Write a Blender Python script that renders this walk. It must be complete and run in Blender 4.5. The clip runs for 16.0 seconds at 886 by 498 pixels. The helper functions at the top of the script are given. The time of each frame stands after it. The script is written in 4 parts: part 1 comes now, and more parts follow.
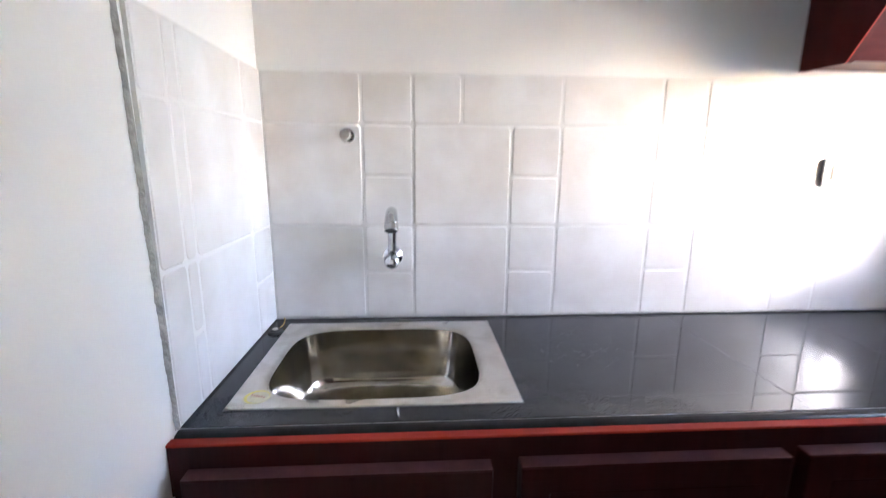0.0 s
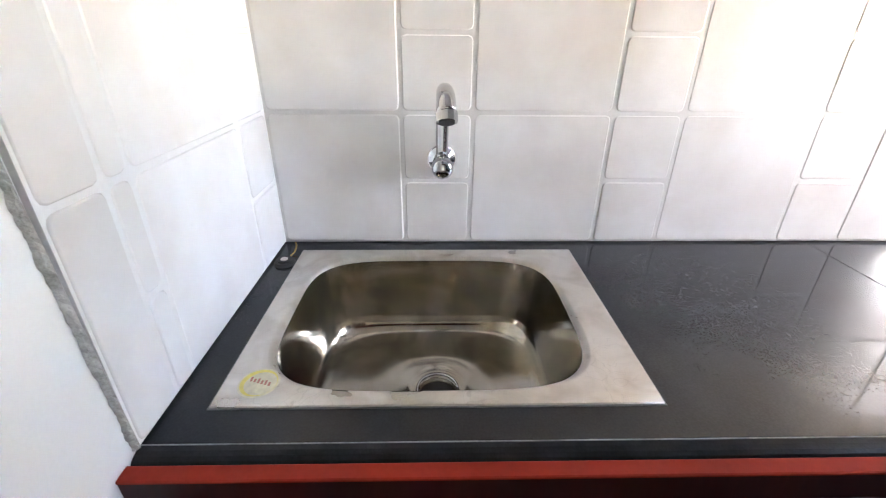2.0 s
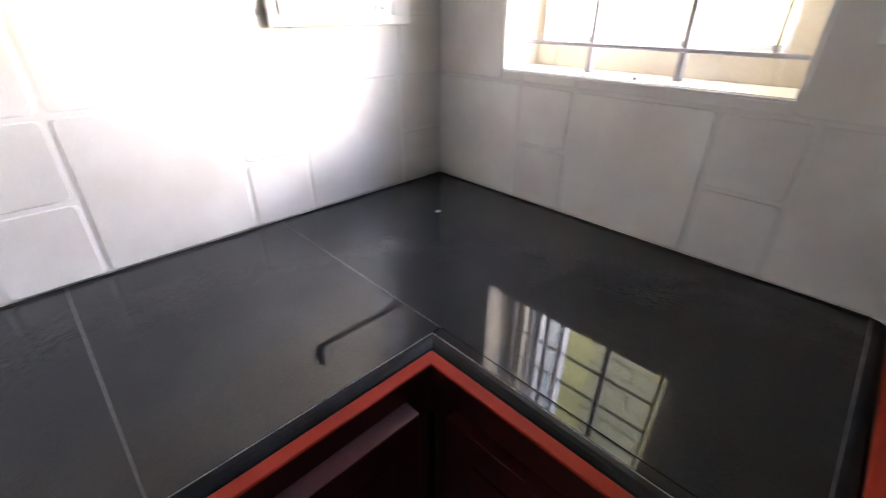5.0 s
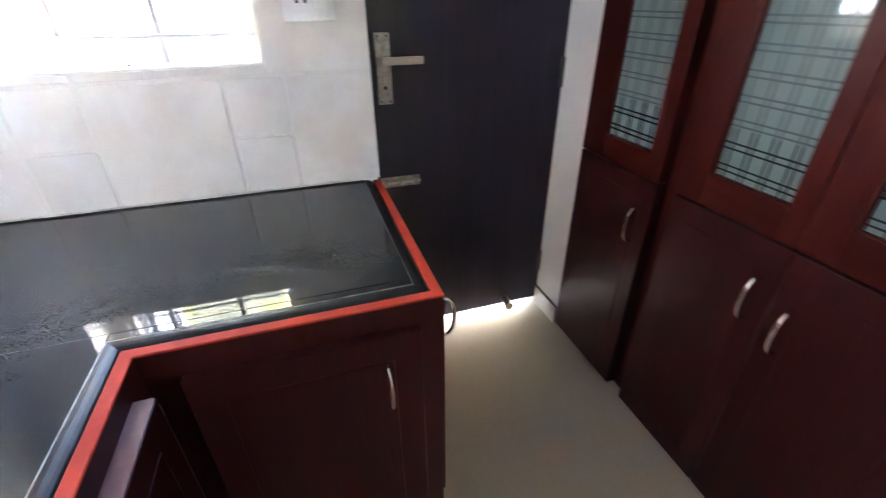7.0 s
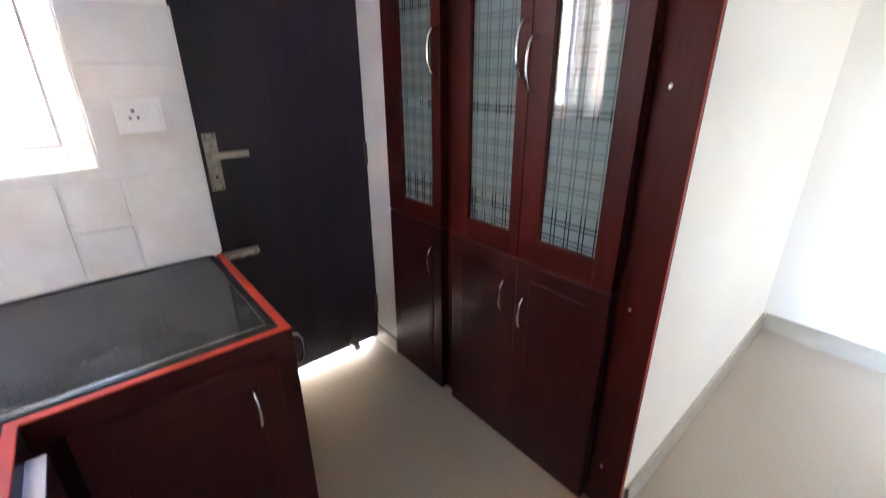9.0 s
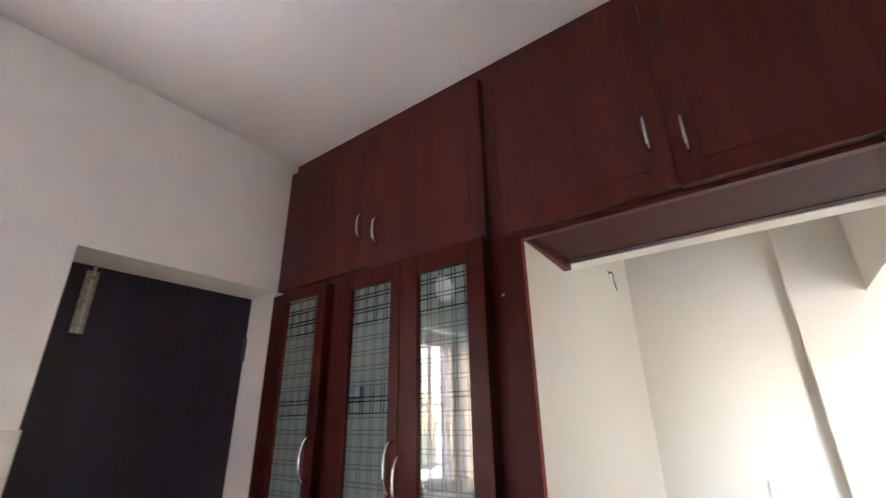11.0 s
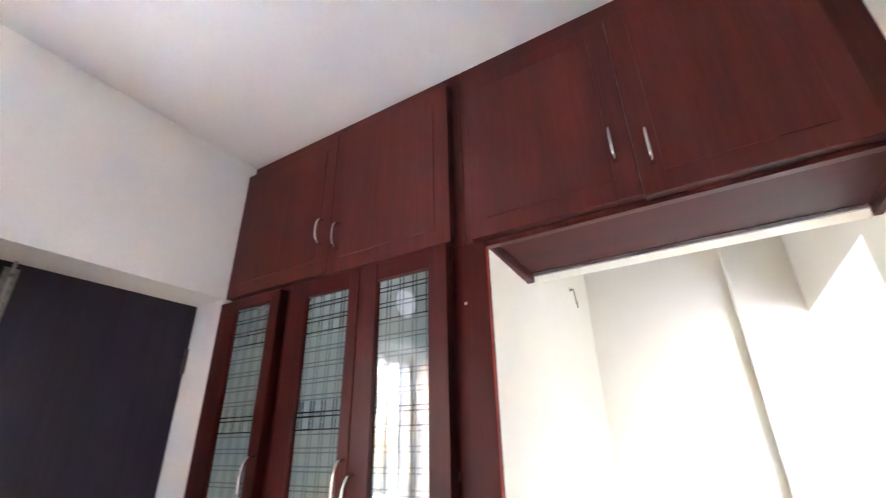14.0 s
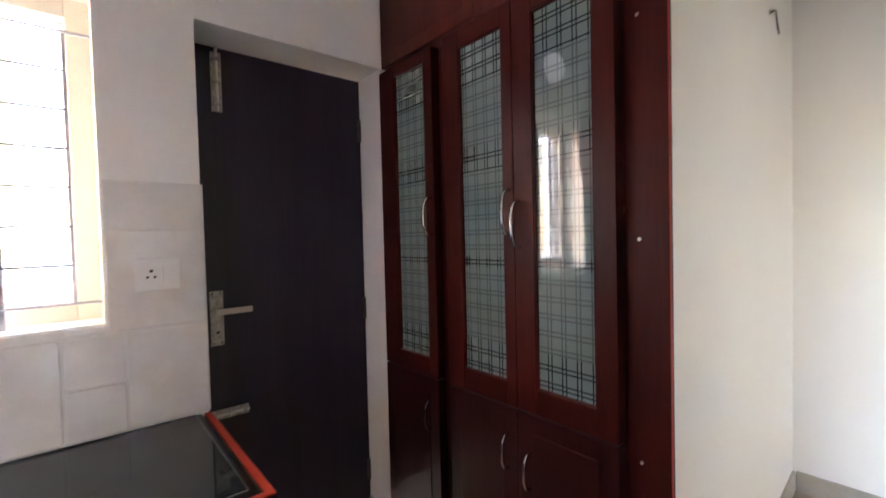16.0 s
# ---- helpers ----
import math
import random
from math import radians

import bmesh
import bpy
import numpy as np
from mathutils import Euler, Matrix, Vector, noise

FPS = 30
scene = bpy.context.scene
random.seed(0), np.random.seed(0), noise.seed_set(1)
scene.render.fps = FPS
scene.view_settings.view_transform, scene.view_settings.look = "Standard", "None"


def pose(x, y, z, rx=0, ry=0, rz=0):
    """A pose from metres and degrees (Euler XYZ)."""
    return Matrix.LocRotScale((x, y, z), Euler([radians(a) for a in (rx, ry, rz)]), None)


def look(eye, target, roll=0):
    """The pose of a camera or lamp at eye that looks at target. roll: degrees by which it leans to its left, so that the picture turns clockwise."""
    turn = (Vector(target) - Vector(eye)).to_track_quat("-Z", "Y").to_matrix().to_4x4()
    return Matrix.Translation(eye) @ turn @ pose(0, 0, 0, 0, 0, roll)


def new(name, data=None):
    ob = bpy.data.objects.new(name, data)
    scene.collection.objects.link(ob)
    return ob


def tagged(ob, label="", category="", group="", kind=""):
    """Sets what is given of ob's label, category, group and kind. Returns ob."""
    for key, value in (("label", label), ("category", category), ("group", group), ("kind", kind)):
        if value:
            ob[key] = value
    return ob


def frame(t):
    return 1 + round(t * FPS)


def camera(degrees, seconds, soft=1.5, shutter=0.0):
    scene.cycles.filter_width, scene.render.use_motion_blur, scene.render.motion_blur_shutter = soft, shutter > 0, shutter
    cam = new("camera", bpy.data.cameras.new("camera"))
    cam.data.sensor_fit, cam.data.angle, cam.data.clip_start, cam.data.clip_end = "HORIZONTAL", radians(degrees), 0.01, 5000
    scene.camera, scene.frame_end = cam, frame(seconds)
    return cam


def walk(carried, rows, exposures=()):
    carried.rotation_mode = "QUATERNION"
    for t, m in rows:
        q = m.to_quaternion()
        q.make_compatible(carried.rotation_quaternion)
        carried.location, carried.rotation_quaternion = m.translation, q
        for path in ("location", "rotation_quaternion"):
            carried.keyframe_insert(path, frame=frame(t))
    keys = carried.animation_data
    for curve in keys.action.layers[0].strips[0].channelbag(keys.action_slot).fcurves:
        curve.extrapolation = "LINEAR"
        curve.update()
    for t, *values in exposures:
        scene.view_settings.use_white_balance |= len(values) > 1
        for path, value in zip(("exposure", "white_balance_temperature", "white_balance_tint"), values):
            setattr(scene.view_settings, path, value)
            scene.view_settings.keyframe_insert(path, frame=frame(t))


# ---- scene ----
cam = camera(91.7, 16.0, soft=1.1, shutter=0.4)
PATH = [
    (0, (0.454, -1.335, 1.251), (0.575, 0.62, 0.848), 0.4),
    (0.5, (0.378, -1.138, 1.206), (0.457, 0.738, 0.517), 0.6),
    (1, (0.351, -0.984, 1.206), (0.404, 0.838, 0.383), 0.5),
    (1.5, (0.344, -0.946, 1.207), (0.393, 0.853, 0.335), 0.6),
    (2, (0.361, -0.946, 1.2), (0.404, 0.843, 0.308), 0.5),
    (2.5, (0.516, -0.935, 1.212), (0.547, 0.839, 0.287), 0.3),
    (3, (0.721, -0.936, 1.219), (0.768, 0.823, 0.269), 0.4),
    (3.5, (0.943, -0.922, 1.231), (1.085, 0.813, 0.247), 1.0),
    (4, (1.139, -0.932, 1.231), (1.535, 0.768, 0.255), 0.6),
    (4.5, (1.26, -0.967, 1.218), (2.069, 0.582, 0.244), 1.0),
    (5, (1.308, -0.977, 1.207), (2.539, 0.27, 0.241), 0.4),
    (7.5, (0.912, -0.91, 1.215), (2.415, -1.748, 0.196), -0.2),
    (8, (0.803, -0.894, 1.24), (2.186, -1.909, 0.212), -0.1),
    (8.5, (0.734, -0.862, 1.252), (2.096, -1.937, 0.256), -0.2),
    (9, (0.694, -0.83, 1.323), (2.12, -2.011, 0.568), -0.3),
    (9.5, (0.646, -0.782, 1.424), (2.155, -2.076, 1.205), -0.6),
    (10, (0.609, -0.732, 1.51), (2.073, -2.058, 1.823), -0.7),
    (12.5, (0.572, -0.861, 1.512), (1.221, -2.554, 2.357), -1.0),
    (13, (0.576, -0.862, 1.512), (1.208, -2.562, 2.355), -1.0),
    (13.5, (0.589, -0.859, 1.505), (1.278, -2.537, 2.349), -1.1),
    (14, (0.612, -0.827, 1.49), (1.54, -2.398, 2.309), -1.2),
    (14.5, (0.62, -0.813, 1.479), (1.718, -2.305, 2.231), -1.7),
    (15, (0.636, -0.82, 1.429), (1.854, -2.31, 1.973), -1.6),
    (15.5, (0.65, -0.817, 1.366), (2.04, -2.241, 1.567), -1.4),
    (16, (0.655, -0.798, 1.312), (2.177, -2.094, 1.256), -1.4),
]
EXPOSURES = [(0.0, 6.25, 5550, 19), (1.5, 6.35, 5950, 16), (3.3, 6.45, 5900, 17), (4.3, 6.45, 5850, 17), (5.0, 5.65, 5800, 17), (7.5, 7.58, 5250, 13), (8.5, 7.68, 5300, 16), (9.0, 7.15, 5450, 19), (9.5, 6.65, 5700, 20), (10.0, 6.2, 6050, 21), (12.5, 7.6, 5700, 20), (14.5, 7.55, 5600, 19), (15.2, 7.2, 5750, 21), (15.6, 6.85, 5800, 22), (16.0, 6.45, 5900, 22)]
walk(cam, [(t, look(eye, target, roll)) for t, eye, target, roll in PATH], EXPOSURES)

# ---- light ----
world = bpy.data.worlds.new("world")
scene.world = world
world.use_nodes = True
wn = world.node_tree.nodes
sky = wn.new("ShaderNodeTexSky")
sky.sky_type = "NISHITA"
sky.sun_disc = False
sky.sun_elevation = radians(20.7)
sky.sun_rotation = radians(127.6)
wn["Background"].inputs["Strength"].default_value = 0.11
world.node_tree.links.new(sky.outputs["Color"], wn["Background"].inputs["Color"])


def lamp(name, kind, m, energy, color, **values):
    data = bpy.data.lights.new(name, kind)
    data.energy, data.color = energy, color
    if kind == "SUN":
        data.angle = radians(values["angle"])
    elif kind == "AREA":
        data.shape, data.size, data.size_y = "RECTANGLE", values["width"], values["height"]
        data.spread = radians(values.get("spread", 180))
    else:
        data.shadow_soft_size = values["radius"]
    ob = new(name, data)
    ob.matrix_world = m
    return ob


SUN_WAY = Vector((-1.3, 1.0, -0.62)).normalized()
lamp("sun", "SUN", look(Vector((6, -6, 4)), Vector((6, -6, 4)) + SUN_WAY), 0.040, (1.0, 0.97, 0.93), angle=4.0)
# Stands in for the hall's daylight, at an opening added out of view.
lamp("hall_daylight", "AREA", look((-1.70, -1.27, 1.0), (-1.0, -3.4, 1.1)), 0.55, (1.0, 0.965, 0.92), width=0.95, height=1.75)


# ---- materials ----
def material(name):
    m = bpy.data.materials.new(name)
    m.use_nodes = True
    return m, m.node_tree.nodes, m.node_tree.links, m.node_tree.nodes["Principled BSDF"]


def surface(name, color, rough=0.5, metal=0.0, spread=0.08, scale=6.0, grain=120.0, bump=0.05, stretch=(1, 1, 1), rough_spread=0.08, coat=0.0, dark=None, spec=0.5):
    """A painted or solid surface: two scales of tone, uneven gloss and fine relief."""
    m, n, l, p = material(name)
    co = n.new("ShaderNodeTexCoord")
    mp = n.new("ShaderNodeMapping")
    mp.inputs["Scale"].default_value = stretch
    l.new(co.outputs["Object"], mp.inputs["Vector"])
    big, fine = n.new("ShaderNodeTexNoise"), n.new("ShaderNodeTexNoise")
    big.inputs["Scale"].default_value, big.inputs["Detail"].default_value = scale, 5
    fine.inputs["Scale"].default_value, fine.inputs["Detail"].default_value = grain, 3
    for t in (big, fine):
        l.new(mp.outputs["Vector"], t.inputs["Vector"])
    mix = n.new("ShaderNodeMix")
    mix.data_type = "FLOAT"
    mix.inputs["Factor"].default_value = 0.35
    l.new(big.outputs["Fac"], mix.inputs[2])
    l.new(fine.outputs["Fac"], mix.inputs[3])
    ramp = n.new("ShaderNodeValToRGB")
    lo = dark or tuple(c * (1 - spread) for c in color)
    hi = tuple(min(1, c * (1 + spread)) for c in color)
    ramp.color_ramp.elements[0].position, ramp.color_ramp.elements[1].position = 0.32, 0.68
    ramp.color_ramp.elements[0].color, ramp.color_ramp.elements[1].color = (*lo, 1), (*hi, 1)
    l.new(mix.outputs[0], ramp.inputs["Fac"])
    l.new(ramp.outputs["Color"], p.inputs["Base Color"])
    rr = n.new("ShaderNodeMapRange")
    rr.inputs["To Min"].default_value, rr.inputs["To Max"].default_value = max(0.02, rough - rough_spread), min(1, rough + rough_spread)
    l.new(big.outputs["Fac"], rr.inputs["Value"])
    l.new(rr.outputs["Result"], p.inputs["Roughness"])
    p.inputs["Metallic"].default_value = metal
    p.inputs["Specular IOR Level"].default_value = spec
    p.inputs["Coat Weight"].default_value = coat
    p.inputs["Coat Roughness"].default_value = 0.12
    b = n.new("ShaderNodeBump")
    b.inputs["Strength"].default_value, b.inputs["Distance"].default_value = bump, 0.002
    l.new(fine.outputs["Fac"], b.inputs["Height"])
    l.new(b.outputs["Normal"], p.inputs["Normal"])
    return m


def glazed_tile(name):
    """Glazed wall tile, off-white with faint brownish clouds, a little different from tile to tile."""
    m, n, l, p = material(name)
    geo = n.new("ShaderNodeNewGeometry")
    info = n.new("ShaderNodeObjectInfo")
    cloud = n.new("ShaderNodeTexNoise")
    cloud.inputs["Scale"].default_value, cloud.inputs["Detail"].default_value = 5.0, 4
    l.new(geo.outputs["Position"], cloud.inputs["Vector"])
    ramp = n.new("ShaderNodeValToRGB")
    ramp.color_ramp.elements[0].position, ramp.color_ramp.elements[1].position = 0.32, 0.62
    ramp.color_ramp.elements[0].color, ramp.color_ramp.elements[1].color = (0.70, 0.67, 0.635, 1), (0.815, 0.81, 0.80, 1)
    l.new(cloud.outputs["Fac"], ramp.inputs["Fac"])
    vary = n.new("ShaderNodeMapRange")
    vary.inputs["To Min"].default_value, vary.inputs["To Max"].default_value = 0.95, 1.04
    l.new(info.outputs["Random"], vary.inputs["Value"])
    hsv = n.new("ShaderNodeHueSaturation")
    l.new(vary.outputs["Result"], hsv.inputs["Value"])
    l.new(ramp.outputs["Color"], hsv.inputs["Color"])
    l.new(hsv.outputs["Color"], p.inputs["Base Color"])
    p.inputs["Roughness"].default_value = 0.22
    wave = n.new("ShaderNodeTexNoise")
    wave.inputs["Scale"].default_value = 9.0
    l.new(geo.outputs["Position"], wave.inputs["Vector"])
    b = n.new("ShaderNodeBump")
    b.inputs["Strength"].default_value, b.inputs["Distance"].default_value = 0.35, 0.004
    l.new(wave.outputs["Fac"], b.inputs["Height"])
    l.new(b.outputs["Normal"], p.inputs["Normal"])
    return m


def granite(name):
    """Polished black granite with fine crystals, smears and dried splashes."""
    m, n, l, p = material(name)
    co = n.new("ShaderNodeTexCoord")
    cell = n.new("ShaderNodeTexNoise")
    cell.inputs["Scale"].default_value, cell.inputs["Detail"].default_value = 330, 4
    smear = n.new("ShaderNodeTexNoise")
    smear.inputs["Scale"].default_value, smear.inputs["Detail"].default_value, smear.inputs["Distortion"].default_value = 4.5, 3, 1.2
    for t in (cell, smear):
        l.new(co.outputs["Object"], t.inputs["Vector"])
    base = n.new("ShaderNodeValToRGB")
    base.color_ramp.elements[0].color, base.color_ramp.elements[1].color = (0.0095, 0.010, 0.011, 1), (0.0165, 0.0172, 0.0185, 1)
    base.color_ramp.elements[0].position, base.color_ramp.elements[1].position = 0.36, 0.68
    l.new(cell.outputs["Fac"], base.inputs["Fac"])
    dirt = n.new("ShaderNodeValToRGB")
    dirt.color_ramp.elements[0].position, dirt.color_ramp.elements[1].position = 0.36, 0.74
    dirt.color_ramp.elements[0].color, dirt.color_ramp.elements[1].color = (0.04, 0.04, 0.04, 1), (0.18, 0.18, 0.18, 1)
    l.new(smear.outputs["Fac"], dirt.inputs["Fac"])
    # dried splashes beside the sink
    where = n.new("ShaderNodeVectorMath")
    where.operation = "DISTANCE"
    where.inputs[1].default_value = (-0.30, 0.09, 0.02)
    l.new(co.outputs["Object"], where.inputs[0])
    near = n.new("ShaderNodeMapRange")
    near.inputs["From Min"].default_value, near.inputs["From Max"].default_value = 0.05, 0.24
    near.inputs["To Min"].default_value, near.inputs["To Max"].default_value = 0.13, 0.0
    l.new(where.outputs["Value"], near.inputs["Value"])
    splash = n.new("ShaderNodeTexNoise")
    splash.inputs["Scale"].default_value, splash.inputs["Detail"].default_value, splash.inputs["Distortion"].default_value = 120, 3, 0.9
    l.new(co.outputs["Object"], splash.inputs["Vector"])
    blot = n.new("ShaderNodeMapRange")
    blot.inputs["From Min"].default_value, blot.inputs["From Max"].default_value = 0.60, 0.70
    l.new(splash.outputs["Fac"], blot.inputs["Value"])
    wet = n.new("ShaderNodeMath")
    wet.operation = "MULTIPLY"
    l.new(near.outputs["Result"], wet.inputs[0])
    l.new(blot.outputs["Result"], wet.inputs[1])
    add = n.new("ShaderNodeMath")
    add.operation = "MULTIPLY_ADD"
    add.inputs[1].default_value = 0.20
    l.new(dirt.outputs["Color"], add.inputs[0])
    l.new(wet.outputs["Value"], add.inputs[2])
    mix = n.new("ShaderNodeMix")
    mix.data_type = "RGBA"
    mix.inputs[7].default_value = (0.26, 0.26, 0.26, 1)
    l.new(add.outputs["Value"], mix.inputs["Factor"])
    l.new(base.outputs["Color"], mix.inputs[6])
    l.new(mix.outputs[2], p.inputs["Base Color"])
    rr = n.new("ShaderNodeMapRange")
    rr.inputs["From Min"].default_value, rr.inputs["From Max"].default_value = 0.35, 0.7
    rr.inputs["To Min"].default_value, rr.inputs["To Max"].default_value = 0.034, 0.039
    l.new(smear.outputs["Fac"], rr.inputs["Value"])
    l.new(rr.outputs["Result"], p.inputs["Roughness"])
    p.inputs["Specular IOR Level"].default_value = 0.30
    # a film of dust
    p.inputs["Sheen Weight"].default_value, p.inputs["Sheen Roughness"].default_value = 0.055, 0.45
    return m


def worn_steel(name, color, stain, rough, scratch, dent):
    """Sink steel with cloudy water stains, dried drops, fine scratches and faint dents."""
    m, n, l, p = material(name)
    co = n.new("ShaderNodeTexCoord")
    cloud, speck, warp, dents = (n.new("ShaderNodeTexNoise") for k in range(4))
    for t, sc, det, dis in ((cloud, 13, 6, 0.8), (speck, 170, 2, 0.0), (warp, 7, 3, 0.0), (dents, 16, 1, 0.0)):
        t.inputs["Scale"].default_value, t.inputs["Detail"].default_value, t.inputs["Distortion"].default_value = sc, det, dis
        l.new(co.outputs["Object"], t.inputs["Vector"])
    bend = n.new("ShaderNodeMix")
    bend.data_type = "VECTOR"
    bend.inputs["Factor"].default_value = 0.16
    l.new(co.outputs["Object"], bend.inputs[4])
    l.new(warp.outputs["Color"], bend.inputs[5])
    lines = []
    for sc, width in ((19, 0.009), (43, 0.009)):
        cell = n.new("ShaderNodeTexVoronoi")
        cell.feature = "DISTANCE_TO_EDGE"
        cell.inputs["Scale"].default_value = sc
        l.new(bend.outputs[1], cell.inputs["Vector"])
        thin = n.new("ShaderNodeMath")
        thin.operation = "LESS_THAN"
        thin.inputs[1].default_value = width
        l.new(cell.outputs["Distance"], thin.inputs[0])
        lines.append(thin)
    both = n.new("ShaderNodeMath")
    both.operation = "MAXIMUM"
    l.new(lines[0].outputs["Value"], both.inputs[0])
    l.new(lines[1].outputs["Value"], both.inputs[1])
    # scratches only show in some places
    where = n.new("ShaderNodeMapRange")
    where.inputs["From Min"].default_value, where.inputs["From Max"].default_value = 0.46, 0.62
    where.inputs["To Max"].default_value = scratch
    l.new(warp.outputs["Fac"], where.inputs["Value"])
    marks = n.new("ShaderNodeMath")
    marks.operation = "MULTIPLY"
    l.new(both.outputs["Value"], marks.inputs[0])
    l.new(where.outputs["Result"], marks.inputs[1])
    ramp = n.new("ShaderNodeValToRGB")
    ramp.color_ramp.elements[0].position, ramp.color_ramp.elements[1].position = 0.36, 0.62
    ramp.color_ramp.elements[0].color, ramp.color_ramp.elements[1].color = (*stain, 1), (*color, 1)
    l.new(cloud.outputs["Fac"], ramp.inputs["Fac"])
    mix = n.new("ShaderNodeMix")
    mix.data_type = "RGBA"
    mix.inputs[7].default_value = (*(c * 0.5 for c in stain), 1)
    l.new(marks.outputs["Value"], mix.inputs["Factor"])
    l.new(ramp.outputs["Color"], mix.inputs[6])
    l.new(mix.outputs[2], p.inputs["Base Color"])
    p.inputs["Metallic"].default_value = 1.0
    rr = n.new("ShaderNodeMapRange")
    rr.inputs["From Min"].default_value, rr.inputs["From Max"].default_value = 0.3, 0.7
    rr.inputs["To Min"].default_value, rr.inputs["To Max"].default_value = rough * 0.7, rough * 1.5
    l.new(cloud.outputs["Fac"], rr.inputs["Value"])
    drop = n.new("ShaderNodeMapRange")
    drop.inputs["From Min"].default_value, drop.inputs["From Max"].default_value = 0.70, 0.76
    drop.inputs["To Max"].default_value = 0.12
    l.new(speck.outputs["Fac"], drop.inputs["Value"])
    add = n.new("ShaderNodeMath")
    l.new(rr.outputs["Result"], add.inputs[0])
    l.new(drop.outputs["Result"], add.inputs[1])
    l.new(add.outputs["Value"], p.inputs["Roughness"])
    b = n.new("ShaderNodeBump")
    b.inputs["Strength"].default_value, b.inputs["Distance"].default_value = dent, 0.004
    l.new(dents.outputs["Fac"], b.inputs["Height"])
    l.new(b.outputs["Normal"], p.inputs["Normal"])
    return m


def plaid_glass(name):
    """Frosted cabinet glass with a printed plaid of paired clear lines, glossy in front."""
    m, n, l, p = material(name)
    co = n.new("ShaderNodeTexCoord")
    xyz = n.new("ShaderNodeSeparateXYZ")
    l.new(co.outputs["Object"], xyz.inputs["Vector"])

    def math_node(op, a, b=None):
        k = n.new("ShaderNodeMath")
        k.operation = op
        for i, v in enumerate((a, b)):
            if v is None:
                continue
            if isinstance(v, (int, float)):
                k.inputs[i].default_value = v
            else:
                l.new(v, k.inputs[i])
        return k.outputs["Value"]

    def pairs(axis, period, gap, width):
        f = math_node("FLOORED_MODULO", axis, period)
        one = math_node("LESS_THAN", math_node("ABSOLUTE", math_node("SUBTRACT", f, period / 2 - gap / 2)), width / 2)
        two = math_node("LESS_THAN", math_node("ABSOLUTE", math_node("SUBTRACT", f, period / 2 + gap / 2)), width / 2)
        return math_node("MAXIMUM", one, two)

    lines = math_node("MAXIMUM", pairs(xyz.outputs["X"], 0.0475, 0.0125, 0.0042), pairs(xyz.outputs["Z"], 0.050, 0.0130, 0.0042))
    # the lines are darker in four bands up the door
    heavy = 0.0
    for middle, half in ((0.905, 0.058), (1.225, 0.017), (1.572, 0.042), (1.900, 0.074)):
        one = math_node("LESS_THAN", math_node("ABSOLUTE", math_node("SUBTRACT", xyz.outputs["Z"], middle)), half)
        heavy = math_node("MAXIMUM", heavy, one)
    strength = math_node("ADD", 0.50, math_node("MULTIPLY", heavy, 0.46))
    fac = math_node("MULTIPLY", lines, strength)
    mix = n.new("ShaderNodeMix")
    mix.data_type = "RGBA"
    mix.inputs[6].default_value = (0.16, 0.205, 0.20, 1)
    mix.inputs[7].default_value = (0.012, 0.018, 0.02, 1)
    l.new(fac, mix.inputs["Factor"])
    l.new(mix.outputs[2], p.inputs["Base Color"])
    p.inputs["Roughness"].default_value = 0.004
    p.inputs["Specular IOR Level"].default_value = 0.5
    p.inputs["IOR"].default_value = 1.6
    return m


def clear_glass(name):
    m, n, l, p = material(name)
    p.inputs["Transmission Weight"].default_value = 1.0
    p.inputs["Roughness"].default_value = 0.0
    p.inputs["IOR"].default_value = 1.45
    return m


def glowing(name, color, strength, base=(0.8, 0.8, 0.8)):
    m, n, l, p = material(name)
    p.inputs["Base Color"].default_value = (*base, 1)
    p.inputs["Emission Color"].default_value = (*color, 1)
    p.inputs["Emission Strength"].default_value = strength
    return m


WHITE_WALL = surface("white_wall_paint", (0.88, 0.87, 0.85), 0.55, spread=0.025, scale=2.0, grain=260, bump=0.12)
CREAM_WALL = surface("cream_wall_paint", (0.80, 0.75, 0.665), 0.6, spread=0.03, scale=1.6, grain=240, bump=0.12)
CEILING_PAINT = surface("ceiling_paint", (0.80, 0.79, 0.79), 0.7, spread=0.02, scale=2.0, grain=200, bump=0.1)
TILE = glazed_tile("glazed_tile")
GROUT = surface("tile_grout", (0.72, 0.71, 0.69), 0.7, spread=0.06, scale=14)
CEMENT = surface("bare_cement_edge", (0.42, 0.41, 0.38), 0.9, spread=0.35, scale=40, grain=300, bump=0.6)
GRANITE = granite("black_granite")
# Pale tone paints the chamfer's highlight together with its wear.
WORN_HIGHLIGHT = surface("worn_edge_highlight", (0.34, 0.34, 0.34), 0.40, spread=0.5, scale=30, grain=200)
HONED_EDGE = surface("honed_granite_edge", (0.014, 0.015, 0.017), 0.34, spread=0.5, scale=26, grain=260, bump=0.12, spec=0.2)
JOINT = surface("granite_joint_filler", (0.16, 0.16, 0.155), 0.7, spread=0.3, scale=40)
MAROON = surface("maroon_laminate", (0.047, 0.0058, 0.0046), 0.40, spread=0.36, scale=5.0, grain=46, stretch=(2.2, 2.2, 0.16), bump=0.05, rough_spread=0.06, spec=0.13)
MAROON_SIDEWAYS = surface("maroon_laminate_cross_grain", (0.047, 0.0058, 0.0046), 0.40, spread=0.36, scale=5.0, grain=46, stretch=(0.16, 2.2, 2.2), bump=0.05, rough_spread=0.06, spec=0.13)
